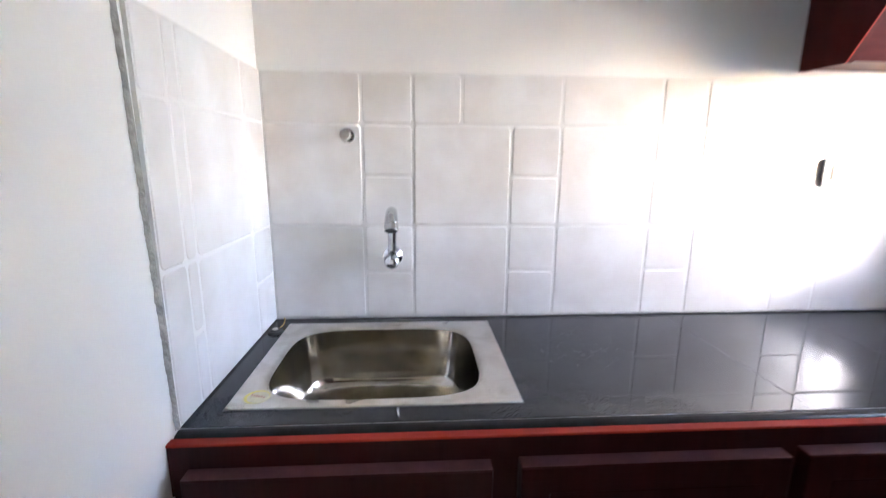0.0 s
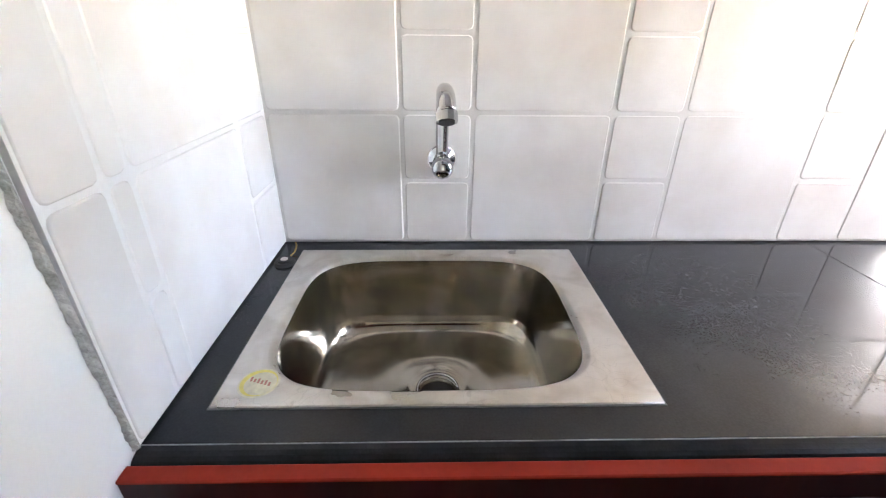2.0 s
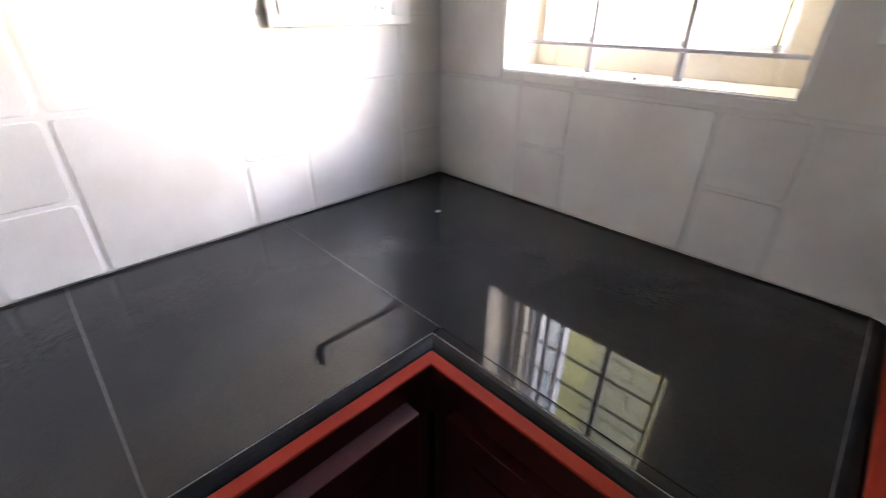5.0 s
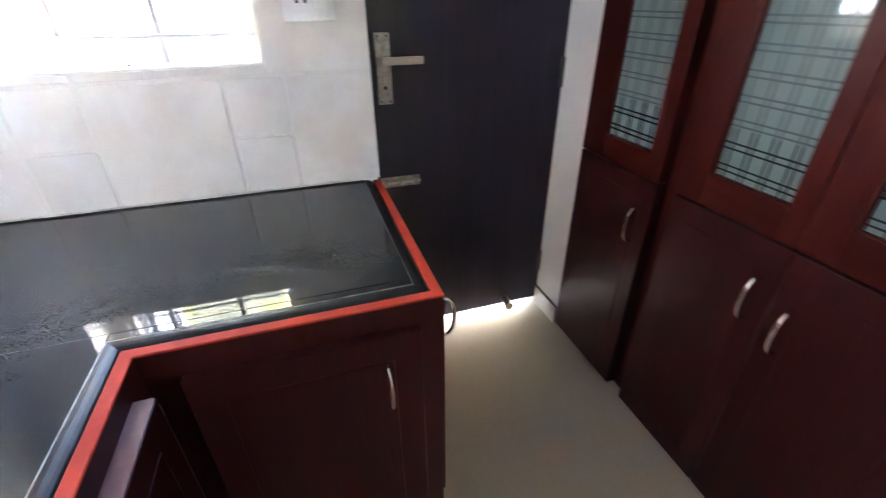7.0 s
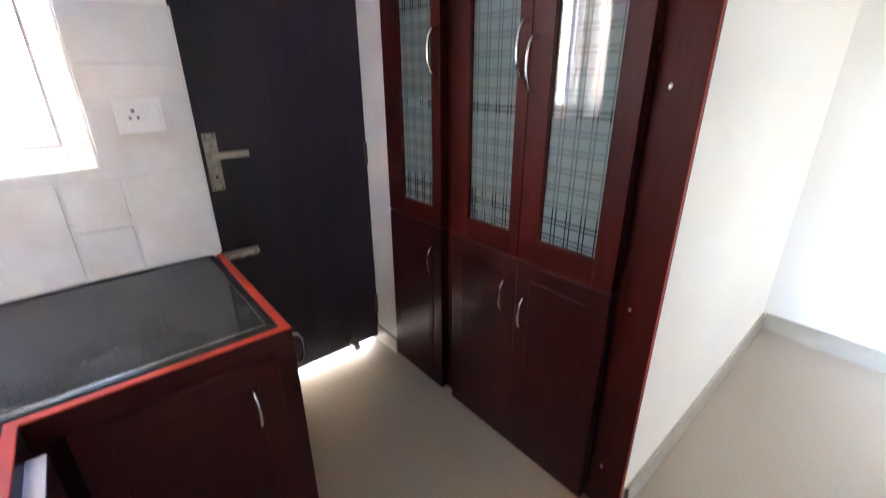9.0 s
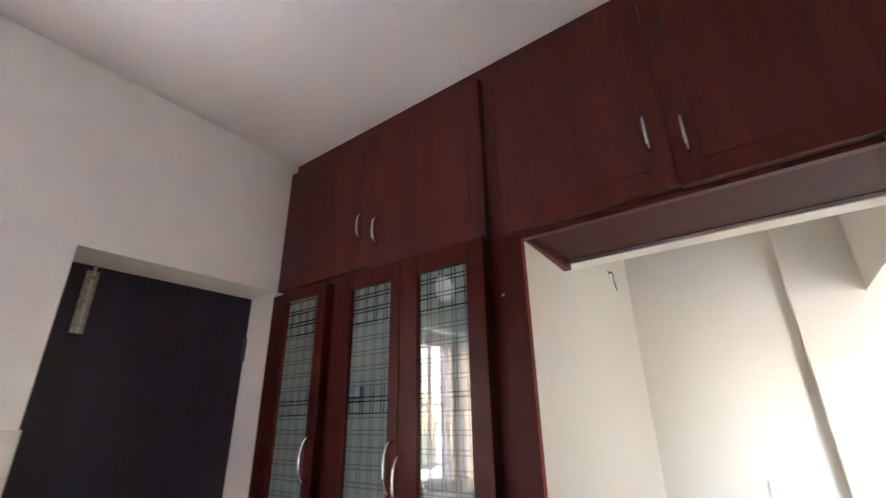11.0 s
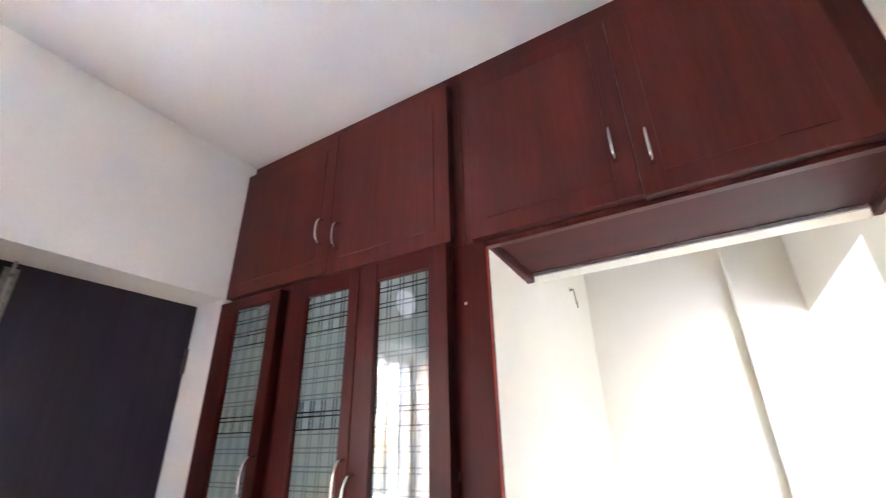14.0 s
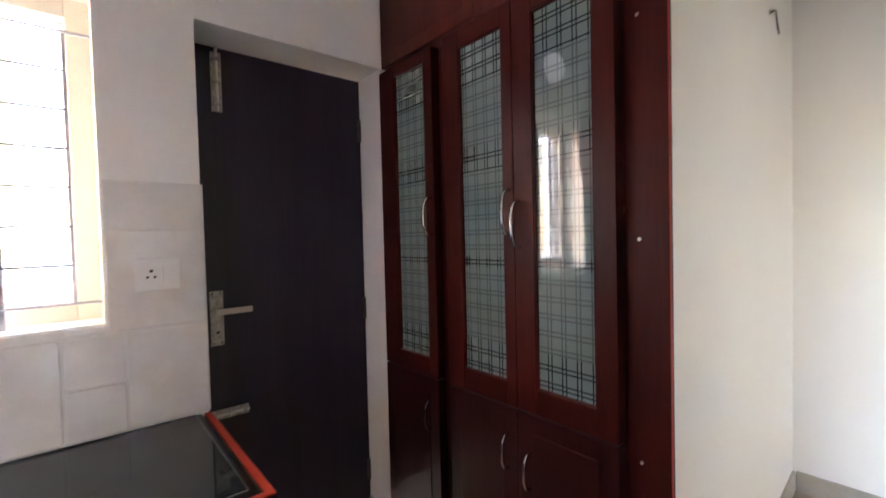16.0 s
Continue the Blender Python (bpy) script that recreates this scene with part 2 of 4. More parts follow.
# Maroon darkened for the shade on fascia, base cabinets and lower doors.
SHADED_MAROON = surface("shaded_maroon_laminate", (0.033, 0.0050, 0.0054), 0.36, spread=0.36, scale=5.0, grain=46, stretch=(2.2, 2.2, 0.16), bump=0.05, rough_spread=0.06, spec=0.18)
# Browner maroon, lightened to carry the light that reaches the high lofts.
LIT_MAROON = surface("lit_maroon_laminate", (0.074, 0.0138, 0.0112), 0.40, spread=0.32, scale=5.0, grain=46, stretch=(2.2, 2.2, 0.16), bump=0.05, rough_spread=0.06, spec=0.20)
MAROON_UNDER = surface("maroon_underside_laminate", (0.060, 0.0125, 0.012), 0.42, spread=0.3, scale=5.0, grain=60, stretch=(0.2, 2, 2), spec=0.07)
PALE_STRIP = surface("pale_back_strip_laminate", (0.46, 0.40, 0.41), 0.5, spread=0.06)
SHUTTER_EDGE = surface("shutter_top_edge", (0.105, 0.040, 0.039), 0.38, spread=0.25, scale=20, grain=120)
RED_EDGE = surface("red_edge_band", (0.31, 0.034, 0.018), 0.6, spread=0.14, scale=9, grain=90, spec=0.12)
DARK_DOOR = surface("dark_door_laminate", (0.023, 0.0145, 0.028), 0.40, spread=0.45, scale=3.5, grain=30, stretch=(1, 2.5, 0.12), bump=0.05, rough_spread=0.1, spec=0.44)
STEEL = worn_steel("brushed_steel", (0.69, 0.66, 0.62), (0.53, 0.49, 0.44), 0.34, 0.20, 0.06)
BOWL_STEEL = worn_steel("polished_bowl_steel", (0.52, 0.485, 0.42), (0.38, 0.35, 0.295), 0.13, 0.22, 0.05)
CHROME = surface("chrome", (0.54, 0.54, 0.55), 0.06, 1.0, spread=0.03, rough_spread=0.03, bump=0.0)
NICKEL = surface("satin_nickel", (0.55, 0.52, 0.47), 0.32, 1.0, spread=0.1, scale=30)
AGED_STEEL = surface("aged_bolt_steel", (0.36, 0.33, 0.28), 0.42, 1.0, spread=0.4, scale=60, grain=300)
HINGE_STEEL = surface("dark_hinge_steel", (0.13, 0.12, 0.11), 0.42, 1.0, spread=0.4, scale=60)
BEIGE_METAL = surface("beige_lever_finish", (0.52, 0.45, 0.36), 0.4, 0.3, spread=0.1)
RUBBER = surface("black_rubber", (0.018, 0.018, 0.018), 0.7, spread=0.2, scale=30)
BRASS = surface("brass_scrap", (0.55, 0.36, 0.12), 0.35, 1.0)
PLASTIC = surface("white_switch_plastic", (0.80, 0.80, 0.79), 0.3, spread=0.02, bump=0.01)
DARK_SLOT = surface("dark_socket_slot", (0.02, 0.02, 0.02), 0.6)
GREY_SIDE = surface("grey_backbox", (0.10, 0.10, 0.10), 0.6)
UPVC = surface("white_window_frame", (0.80, 0.80, 0.82), 0.35, spread=0.02, bump=0.01)
CREAM_FRAME = surface("cream_frame_paint", (0.80, 0.73, 0.58), 0.5, spread=0.06, scale=9, grain=120)
# Wall white warmed to stand in for light off the yellow house.
REVEAL_TINT = surface("bounce_tinted_reveal", (0.80, 0.73, 0.60), 0.6, spread=0.04, scale=5, grain=200)
GRILLE_PAINT = surface("grey_grille_paint", (0.42, 0.40, 0.42), 0.45, spread=0.15, scale=40)
GLASS = clear_glass("window_glass")
PLAID = plaid_glass("plaid_frosted_glass")
FLOOR_TILE = surface("beige_vitrified_floor", (0.42, 0.35, 0.268), 0.30, spread=0.07, scale=1.3, grain=60, bump=0.015, rough_spread=0.06)
SKIRTING = surface("beige_skirting_tile", (0.40, 0.35, 0.28), 0.35, spread=0.1, scale=8)
LAMP_GLASS = glowing("lit_opal_dome", (1.0, 0.95, 0.86), 0.019)
YELLOW_HOUSE = surface("yellow_plaster", (0.80, 0.58, 0.19), 0.85, spread=0.22, scale=2.5, grain=60, bump=0.3)
STONE_BLOCK = surface("pale_stone_cladding", (0.62, 0.46, 0.24), 0.85, spread=0.25, scale=5, grain=70, bump=0.4)
GROUND = surface("yard_cement", (0.62, 0.60, 0.55), 0.9, spread=0.2, scale=1.5, grain=50, bump=0.4)
PAPER = surface("sticker_paper", (0.62, 0.58, 0.42), 0.5, spread=0.15, scale=60)
STICKER_YELLOW = surface("sticker_yellow", (0.70, 0.62, 0.16), 0.5, spread=0.1, scale=60)
STICKER_RED = surface("sticker_red", (0.42, 0.17, 0.13), 0.5)
INK = surface("black_print", (0.03, 0.03, 0.03), 0.5)
WIRE = surface("black_wire", (0.03, 0.03, 0.03), 0.5)


# ---- building helpers ----
BASE = {}


def part(name, bm, mat, parent=None, label="", smooth=False):
    """Links a bmesh, built in world coordinates, as one mesh object under a thing or part."""
    at = BASE.get(parent, Vector((0, 0, 0)))
    bmesh.ops.recalc_face_normals(bm, faces=bm.faces)
    me = bpy.data.meshes.new(name)
    bm.to_mesh(me)
    bm.free()
    if at.length:
        me.transform(Matrix.Translation(-at))
    me.materials.append(mat)
    if smooth:
        for f in me.polygons:
            f.use_smooth = True
    ob = new(name, me)
    if parent:
        ob.parent = parent
    BASE[ob] = at
    if label:
        ob["label"] = label
    return ob


def thing(name, at, label, category, group="", kind=""):
    ob = new(name)
    ob.location = at
    ob.empty_display_size = 0.05
    BASE[ob] = Vector(at)
    return tagged(ob, label, category, group, kind)


def box(bm, x0, x1, y0, y1, z0, z1, bevel=0.0, seg=2):
    """A box, with rounded edges where bevel is given."""
    x0, x1, y0, y1, z0, z1 = min(x0, x1), max(x0, x1), min(y0, y1), max(y0, y1), min(z0, z1), max(z0, z1)
    made = bmesh.ops.create_cube(bm, size=1)["verts"]
    for v in made:
        v.co = Vector(((x0 + x1) / 2 + v.co.x * (x1 - x0), (y0 + y1) / 2 + v.co.y * (y1 - y0), (z0 + z1) / 2 + v.co.z * (z1 - z0)))
    if bevel:
        edges = list({e for v in made for e in v.link_edges})
        bmesh.ops.bevel(bm, geom=edges, offset=bevel, segments=seg, profile=0.6, affect="EDGES")
    return bm


def boxes(*rows, bevel=0.0):
    bm = bmesh.new()
    for r in rows:
        box(bm, *r, bevel=bevel)
    return bm


def rod(bm, a, b, radius, sides=14, radius2=None):
    """A round bar from a to b."""
    a, b = Vector(a), Vector(b)
    m = Matrix.Translation((a + b) / 2) @ (b - a).to_track_quat("Z", "Y").to_matrix().to_4x4()
    bmesh.ops.create_cone(bm, cap_ends=True, segments=sides, radius1=radius, radius2=radius if radius2 is None else radius2, depth=(b - a).length, matrix=m)
    return bm


def tube(bm, points, radii, sides=14):
    """A round tube through points, with a radius at each."""
    points = [Vector(p) for p in points]
    if not hasattr(radii, "__len__"):
        radii = [radii] * len(points)
    rings = []
    side = None
    for i, p in enumerate(points):
        way = (points[min(i + 1, len(points) - 1)] - points[max(i - 1, 0)]).normalized()
        if side is None:
            side = way.orthogonal().normalized()
        side = (side - way * side.dot(way)).normalized()
        up = way.cross(side)
        rings.append([bm.verts.new(p + radii[i] * (math.cos(a) * side + math.sin(a) * up)) for a in (2 * math.pi * k / sides for k in range(sides))])
    for r, s in zip(rings, rings[1:]):
        for k in range(sides):
            bm.faces.new((r[k], r[(k + 1) % sides], s[(k + 1) % sides], s[k]))
    bm.faces.new(rings[0][::-1])
    bm.faces.new(rings[-1])
    return bm


def curve_points(points, steps=6):
    """A smooth line through points."""
    p = [Vector(q) for q in points]
    p = [2 * p[0] - p[1]] + p + [2 * p[-1] - p[-2]]
    out = []
    for i in range(1, len(p) - 2):
        for k in range(steps):
            t = k / steps
            out.append(0.5 * ((2 * p[i]) + (p[i + 1] - p[i - 1]) * t + (2 * p[i - 1] - 5 * p[i] + 4 * p[i + 1] - p[i + 2]) * t * t + (3 * p[i] - p[i - 1] - 3 * p[i + 1] + p[i + 2]) * t ** 3))
    out.append(p[-2])
    return out


def profile_sweep(bm, profile, path):
    """Sweeps a profile of (out, z) along a horizontal path of (x, y, outx, outy)."""
    rings = [[bm.verts.new((x + o * ox, y + o * oy, z)) for o, z in profile] for x, y, ox, oy in path]
    n = len(profile)
    for r, s in zip(rings, rings[1:]):
        for k in range(n):
            bm.faces.new((r[k], r[(k + 1) % n], s[(k + 1) % n], s[k]))
    bm.faces.new(rings[0])
    bm.faces.new(rings[-1][::-1])
    return bm


# ---- the setting ----
EAST, NORTH, CEIL = 2.255, 0.0, 2.705
WIN = (-0.856, -0.233, 1.080, 2.066)
DOOR = (-1.826, -1.115, 0.0, 2.045)
COUNTER = 0.75
SOUTH, SIDE, WEST = -3.50, 1.12, 0.135

part("floor", boxes((-3.35, 2.488, SOUTH - 0.2, 0.2, -0.12, 0.0)), FLOOR_TILE)
tagged(bpy.data.objects["floor"], "glossy beige vitrified tile floor", "floor", kind="structure")
tagged(part("ceiling", boxes((-3.35, 2.6, SOUTH - 0.2, 0.2, CEIL, CEIL + 0.15)), CEILING_PAINT), "plain white painted ceiling", "ceiling", kind="structure")
wall_north = tagged(part("wall_north", boxes((-0.2, 2.5, 0.0, 0.2, 0.0, CEIL)), WHITE_WALL), "white painted wall tiled above the counter", "wall", kind="structure")
wall_west = tagged(part("wall_west", boxes((-0.2, 0.0, -1.25, 0.0, 0.0, CEIL)), WHITE_WALL), "white painted wall beside the sink, partly tiled", "wall", kind="structure")
tagged(part("wall_west_pier", boxes((-0.2, WEST, -2.445, -1.25, 0.0, CEIL), (-0.02, WEST, SOUTH, -2.445, 2.025, CEIL)), CREAM_WALL), "cream painted wall with an opening to a hall", "wall", kind="structure")
wall_east = tagged(part("wall_east", boxes(
    (EAST, EAST + 0.23, WIN[1], 0.0, 0.0, CEIL),
    (EAST, EAST + 0.23, WIN[0], WIN[1], 0.0, WIN[2]),
    (EAST, EAST + 0.23, WIN[0], WIN[1], WIN[3], CEIL),
    (EAST, EAST + 0.23, DOOR[1], WIN[0], 0.0, CEIL),
    (EAST, EAST + 0.23, DOOR[0], DOOR[1], DOOR[3], CEIL),
    (EAST, EAST + 0.23, SOUTH, DOOR[0], 0.0, CEIL)), WHITE_WALL), "white painted wall with a barred window and a back door", "wall", kind="structure")
def side_wall(z0, z1, y0, y1, off, thick):
    """A length of the passage's side wall, which runs a little askew."""
    bm = bmesh.new()
    box(bm, 0, 1, y0, y1, z0, z1)
    for v in bm.verts:
        v.co.x = 1.079 + 0.047 * (-1.88 - v.co.y) + (off if v.co.x < 0.5 else off + thick)
    return bm


tagged(part("wall_passage_side", side_wall(0.0, CEIL, SOUTH, -1.88, 0.0, 0.06), CREAM_WALL), "cream painted side wall of the passage", "wall", kind="structure")
tagged(part("wall_south", boxes((-3.35, 2.6, SOUTH - 0.2, SOUTH, 0.0, CEIL)), CREAM_WALL), "cream painted back wall of the passage", "wall", kind="structure")
tagged(part("wall_south_pier", boxes((WEST, 0.415, SOUTH, SOUTH + 0.05, 0.0, CEIL)), CREAM_WALL), "shallow cream painted pier on the back wall", "wall", kind="structure")
tagged(part("wall_above_passage", boxes((WEST, 1.09, -2.33, -2.245, 2.03, CEIL)), CREAM_WALL), "cream painted wall behind the bridging cabinet", "wall", kind="structure")
# Unseen walls close the hall; their opening is placed to steer its light.
tagged(part("wall_hall", boxes((-3.35, -3.15, SOUTH, -1.1, 0.0, CEIL), (-3.15, -2.20, -1.25, -1.1, 0.0, CEIL), (-2.20, -1.20, -1.25, -1.1, 1.95, CEIL), (-1.20, -0.2, -1.25, -1.1, 0.0, CEIL)), CREAM_WALL), "unseen cream painted hall walls with an opening added for daylight", "wall", kind="structure")
tagged(part("baseboard", boxes(
    (0.415, 1.14, SOUTH, SOUTH + 0.012, 0.0, 0.10),
    (WEST, 0.427, SOUTH + 0.05, SOUTH + 0.062, 0.0, 0.10),
    (WEST, WEST + 0.012, -2.445, -1.25, 0.0, 0.10),
    (0.0, 0.012, -1.25, -0.66, 0.0, 0.10),
    (EAST - 0.0, 2.44, DOOR[0], DOOR[0] + 0.012, 0.0, 0.085), bevel=0.002), SKIRTING), "beige tile skirting along the walls", "skirting", kind="structure")

tagged(part("baseboard_passage", side_wall(0.0, 0.10, SOUTH + 0.012, -1.90, -0.012, 0.0115), SKIRTING), "beige tile skirting along the passage wall", "skirting", kind="structure")

y0, y1, z0, z1 = WIN
rx0, rx1 = EAST + 0.003, EAST + 0.144
tagged(part("trim_window_reveal", boxes((rx0, rx1, y0, y0 + 0.003, z0 + 0.003, z1 - 0.003), (rx0, rx1, y1 - 0.003, y1, z0 + 0.003, z1 - 0.003), (rx0, rx1, y0, y1, z0, z0 + 0.003), (rx0, rx1, y0, y1, z1 - 0.003, z1)), REVEAL_TINT), "window reveal lining with warm bounced light in its colour", "trim", kind="structure")

# ---- outside ----
# Unseen yard, made pale to bounce more light up through the window.
tagged(part("ground", boxes((2.488, 60, -40, 40, -0.35, -0.06)), GROUND), "bare cement yard outside", "ground", kind="structure")
house = thing("neighbour_house", (5.2, 1.0, -0.06), "yellow plastered house with pale stone cladding across the yard", "house")
# Height and south end, both unseen, are set to shape the window's skylight.
part("wall", boxes((5.2, 5.5, -0.45, 9.0, -0.06, 10.0)), YELLOW_HOUSE, house)
part("roof_slab", boxes((5.0, 5.8, -0.55, 9.2, 10.0, 10.15)), GROUND, house)


def blocks():
    bm = bmesh.new()
    z, row = -0.04, 0
    while z < 9.7:
        for start, end in ((-0.43, 0.5), (1.0, 5.5)):
            y = start + (0.22 if row % 2 else 0.0)
            while y < end - 0.2:
                box(bm, 5.2 - random.uniform(0.015, 0.04), 5.2, y, min(y + 0.42, end), z, z + 0.17)
                y += 0.44
        z += 0.185
        row += 1
    return bm


cladding = part("stone_cladding", blocks(), STONE_BLOCK, house, "rows of pale stone blocks")
cladding["kind"] = "stuff"


# ---- window and back door ----
def window_unit():
    y0, y1, z0, z1 = WIN
    w = thing("window_1", (EAST + 0.15, (y0 + y1) / 2, z0), "casement window with both sashes swung open outwards behind a grille", "window", kind="structure")
    fx0, fx1, fw = EAST + 0.145, EAST + 0.205, 0.062
    part("window_frame", boxes((fx0, fx1, y0, y0 + fw, z0, z1), (fx0, fx1, y1 - fw, y1, z0, z1), (fx0, fx1, y0 + fw, y1 - fw, z0, z0 + fw), (fx0, fx1, y0 + fw, y1 - fw, z1 - fw, z1), bevel=0.004), CREAM_FRAME, w, "cream painted window frame")
    part("glazing_rebate", boxes((fx1 - 0.02, fx1 + 0.006, y0 + fw, y0 + fw + 0.012, z0 + fw, z1 - fw), (fx1 - 0.02, fx1 + 0.006, y1 - fw - 0.012, y1 - fw, z0 + fw, z1 - fw), (fx1 - 0.02, fx1 + 0.006, y0 + fw + 0.012, y1 - fw - 0.012, z0 + fw, z0 + fw + 0.012), (fx1 - 0.02, fx1 + 0.006, y0 + fw + 0.012, y1 - fw - 0.012, z1 - fw - 0.012, z1 - fw), bevel=0.002), UPVC, w)
    # each sash stands square to the wall, hinged at its jamb
    xa, xb, za, zb, st = fx1 + 0.008, fx1 + 0.262, z0 + fw + 0.006, z1 - fw - 0.006, 0.046
    for ya, yb in ((y0 + 0.020, y0 + 0.052), (y1 - 0.094, y1 - 0.062)):
        s = part("sash", boxes((xa, xa + st, ya, yb, za, zb), (xb - st, xb, ya, yb, za, zb), (xa + st, xb - st, ya, yb, za, za + st), (xa + st, xb - st, ya, yb, zb - st, zb), bevel=0.004), UPVC, w, "white sash swung open")
        ym = (ya + yb) / 2
        g = part("pane", boxes((xa + st - 0.006, xb - st + 0.006, ym - 0.002, ym + 0.002, za + st - 0.006, zb - st + 0.006)), GLASS, s, "clear window glass")
        g.visible_shadow = False
    return w


window_unit()


def grille():
    y0, y1, z0, z1 = WIN
    g = thing("window_grille", (EAST + 0.07, (y0 + y1) / 2, z0), "grey painted steel grille set in the window opening", "grille")
    x = EAST + 0.075
    for y in (-0.432, -0.636):
        part("upright", boxes((x - 0.006, x + 0.006, y - 0.007, y + 0.007, z0, z1), bevel=0.001), GRILLE_PAINT, g)
    for y in (-0.30, -0.79):
        part("side_bar", boxes((x - 0.004, x + 0.004, y - 0.004, y + 0.004, z0 + 0.06, z1 - 0.135), bevel=0.001), GRILLE_PAINT, g)
    for k in range(8):
        z = z0 + 0.062 + k * 0.113
        a, b = (y0, y1) if k in (0, 7) else (-0.79, -0.30)
        part("crossbar", rod(bmesh.new(), (x - 0.009, a, z), (x - 0.009, b, z), 0.0045, 8), GRILLE_PAINT, g)
    return g


grille()


def handle_bm(c, axis_out, length=0.10, out=0.028, radius=0.0037, up=(0, 0, 1)):
    """A bow handle: an arched bar with flattened feet."""
    c, o, u = Vector(c), Vector(axis_out), Vector(up)
    bm = bmesh.new()
    pts = [c - u * length / 2, c - u * length * 0.46 + o * out * 0.55, c - u * length * 0.28 + o * out * 0.95, c + o * out * 1.05, c + u * length * 0.28 + o * out * 0.95, c + u * length * 0.46 + o * out * 0.55, c + u * length / 2]
    pts = curve_points(pts, 4)
    n = len(pts)
    tube(bm, pts, [radius * (1.5 if i in (0, n - 1) else 1.0 + 0.35 * math.sin(math.pi * i / (n - 1))) for i in range(n)], 10)
    return bm


def back_door():
    d = thing("door_1", (2.43, -1.48, 0.0), "closed dark brown flush door with bolts and a lever lock", "door", kind="structure")
    part("door_leaf", boxes((2.433, 2.468, -1.822, -1.119, 0.022, 2.040), bevel=0.003), DARK_DOOR, d)
    # Unseen strips added behind the leaf to block light leaking round it.
    part("leak_strip", boxes((2.470, 2.484, DOOR[0] + 0.001, DOOR[0] + 0.022, 0.0, DOOR[3] - 0.001), (2.470, 2.484, DOOR[1] - 0.022, DOOR[1] - 0.001, 0.0, DOOR[3] - 0.001), (2.470, 2.484, DOOR[0] + 0.022, DOOR[1] - 0.022, DOOR[3] - 0.022, DOOR[3] - 0.001)), DARK_DOOR, d)
    lock = part("lock_plate", boxes((2.427, 2.433, -1.212, -1.166, 0.925, 1.13), bevel=0.002), AGED_STEEL, d, "aged steel lock plate")
    bm = rod(bmesh.new(), (2.433, -1.185, 1.055), (2.388, -1.185, 1.055), 0.009)
    box(bm, 2.383, 2.397, -1.305, -1.176, 1.044, 1.066, 0.004)
    part("lever", bm, BEIGE_METAL, lock, "beige metal lever handle")
    part("keyhole", rod(bmesh.new(), (2.4265, -1.19, 0.975), (2.4255, -1.19, 0.975), 0.006, 10), DARK_SLOT, lock)
    for z in (0.934, 1.121):
        for y in (-1.203, -1.175):
            part("screw", rod(bmesh.new(), (2.427, y, z), (2.4258, y, z), 0.0034, 8), DARK_SLOT, lock)

    def bolt(name, ay, by, az, bz, label):
        flat = abs(az - bz) < 0.08
        b = part(name, boxes((2.428, 2.433, ay, by, az, bz), bevel=0.001), AGED_STEEL, d, label)
        my, mz = (ay + by) / 2, (az + bz) / 2
        bm = bmesh.new()
        if flat:
            rod(bm, (2.421, min(ay, by) - 0.0, mz), (2.421, max(ay, by) + 0.03, mz), 0.005, 10)
            rod(bm, (2.421, my, mz), (2.400, my, mz), 0.004, 8)
        else:
            rod(bm, (2.421, my, min(az, bz)), (2.421, my, max(az, bz) + 0.02), 0.005, 10)
            rod(bm, (2.421, my, mz), (2.400, my, mz), 0.004, 8)
        part("sliding_rod", bm, NICKEL, b)
        for k in (0.12, 0.5, 0.88):
            if flat:
                y = ay + (by - ay) * k
                part("staple", boxes((2.413, 2.428, y - 0.006, y + 0.006, az + 0.004, bz - 0.004), bevel=0.002), AGED_STEEL, b)
            else:
                z = az + (bz - az) * k
                part("staple", boxes((2.413, 2.428, ay + 0.004, by - 0.004, z - 0.006, z + 0.006), bevel=0.002), AGED_STEEL, b)
        return b

    bolt("top_bolt", -1.235, -1.198, 1.80, 2.02, "worn steel tower bolt upright at the top")
    bolt("tower_bolt", -1.29, -1.150, 0.645, 0.68, "worn steel tower bolt lying across")
    for z in (1.81, 0.99, 0.22):
        part("hinge", rod(boxes((2.4305, 2.433, -1.820, -1.808, z - 0.05, z + 0.05)), (2.428, -1.8195, z - 0.05), (2.428, -1.8195, z + 0.05), 0.004, 8), HINGE_STEEL, d)
    part("door_stop", rod(rod(bmesh.new(), (2.433, -1.66, 0.052), (2.385, -1.66, 0.048), 0.016, 14), (2.385, -1.66, 0.048), (2.372, -1.66, 0.047), 0.018, 14), BEIGE_METAL, d, "short cream rubber door stop")
    return d


back_door()


def dome_lamp():
    c = Vector((EAST, -0.585, 2.335))
    d = thing("wall_lamp", c, "lit round white dome lamp on the wall above the window", "lamp")
    part("base_ring", rod(bmesh.new(), c, c - Vector((0.012, 0, 0)), 0.095, 32), PLASTIC, d)
    bm = bmesh.new()
    rings = []
    for i in range(7):
        a = math.pi / 2 * i / 6
        rings.append([bm.verts.new(c + Vector((-0.012 - 0.062 * math.sin(a), 0.09 * math.cos(a) * math.cos(b), 0.09 * math.cos(a) * math.sin(b)))) for b in (2 * math.pi * k / 32 for k in range(32))] if i < 6 else [bm.verts.new(c + Vector((-0.074, 0, 0)))])
    for r, s in zip(rings, rings[1:]):
        for k in range(32):
            if len(s) > 1:
                bm.faces.new((r[k], r[(k + 1) % 32], s[(k + 1) % 32], s[k]))
            else:
                bm.faces.new((r[k], r[(k + 1) % 32], s[0]))
    part("dome", bm, LAMP_GLASS, d, "glowing opal dome", smooth=True)
    return d


dome_lamp()


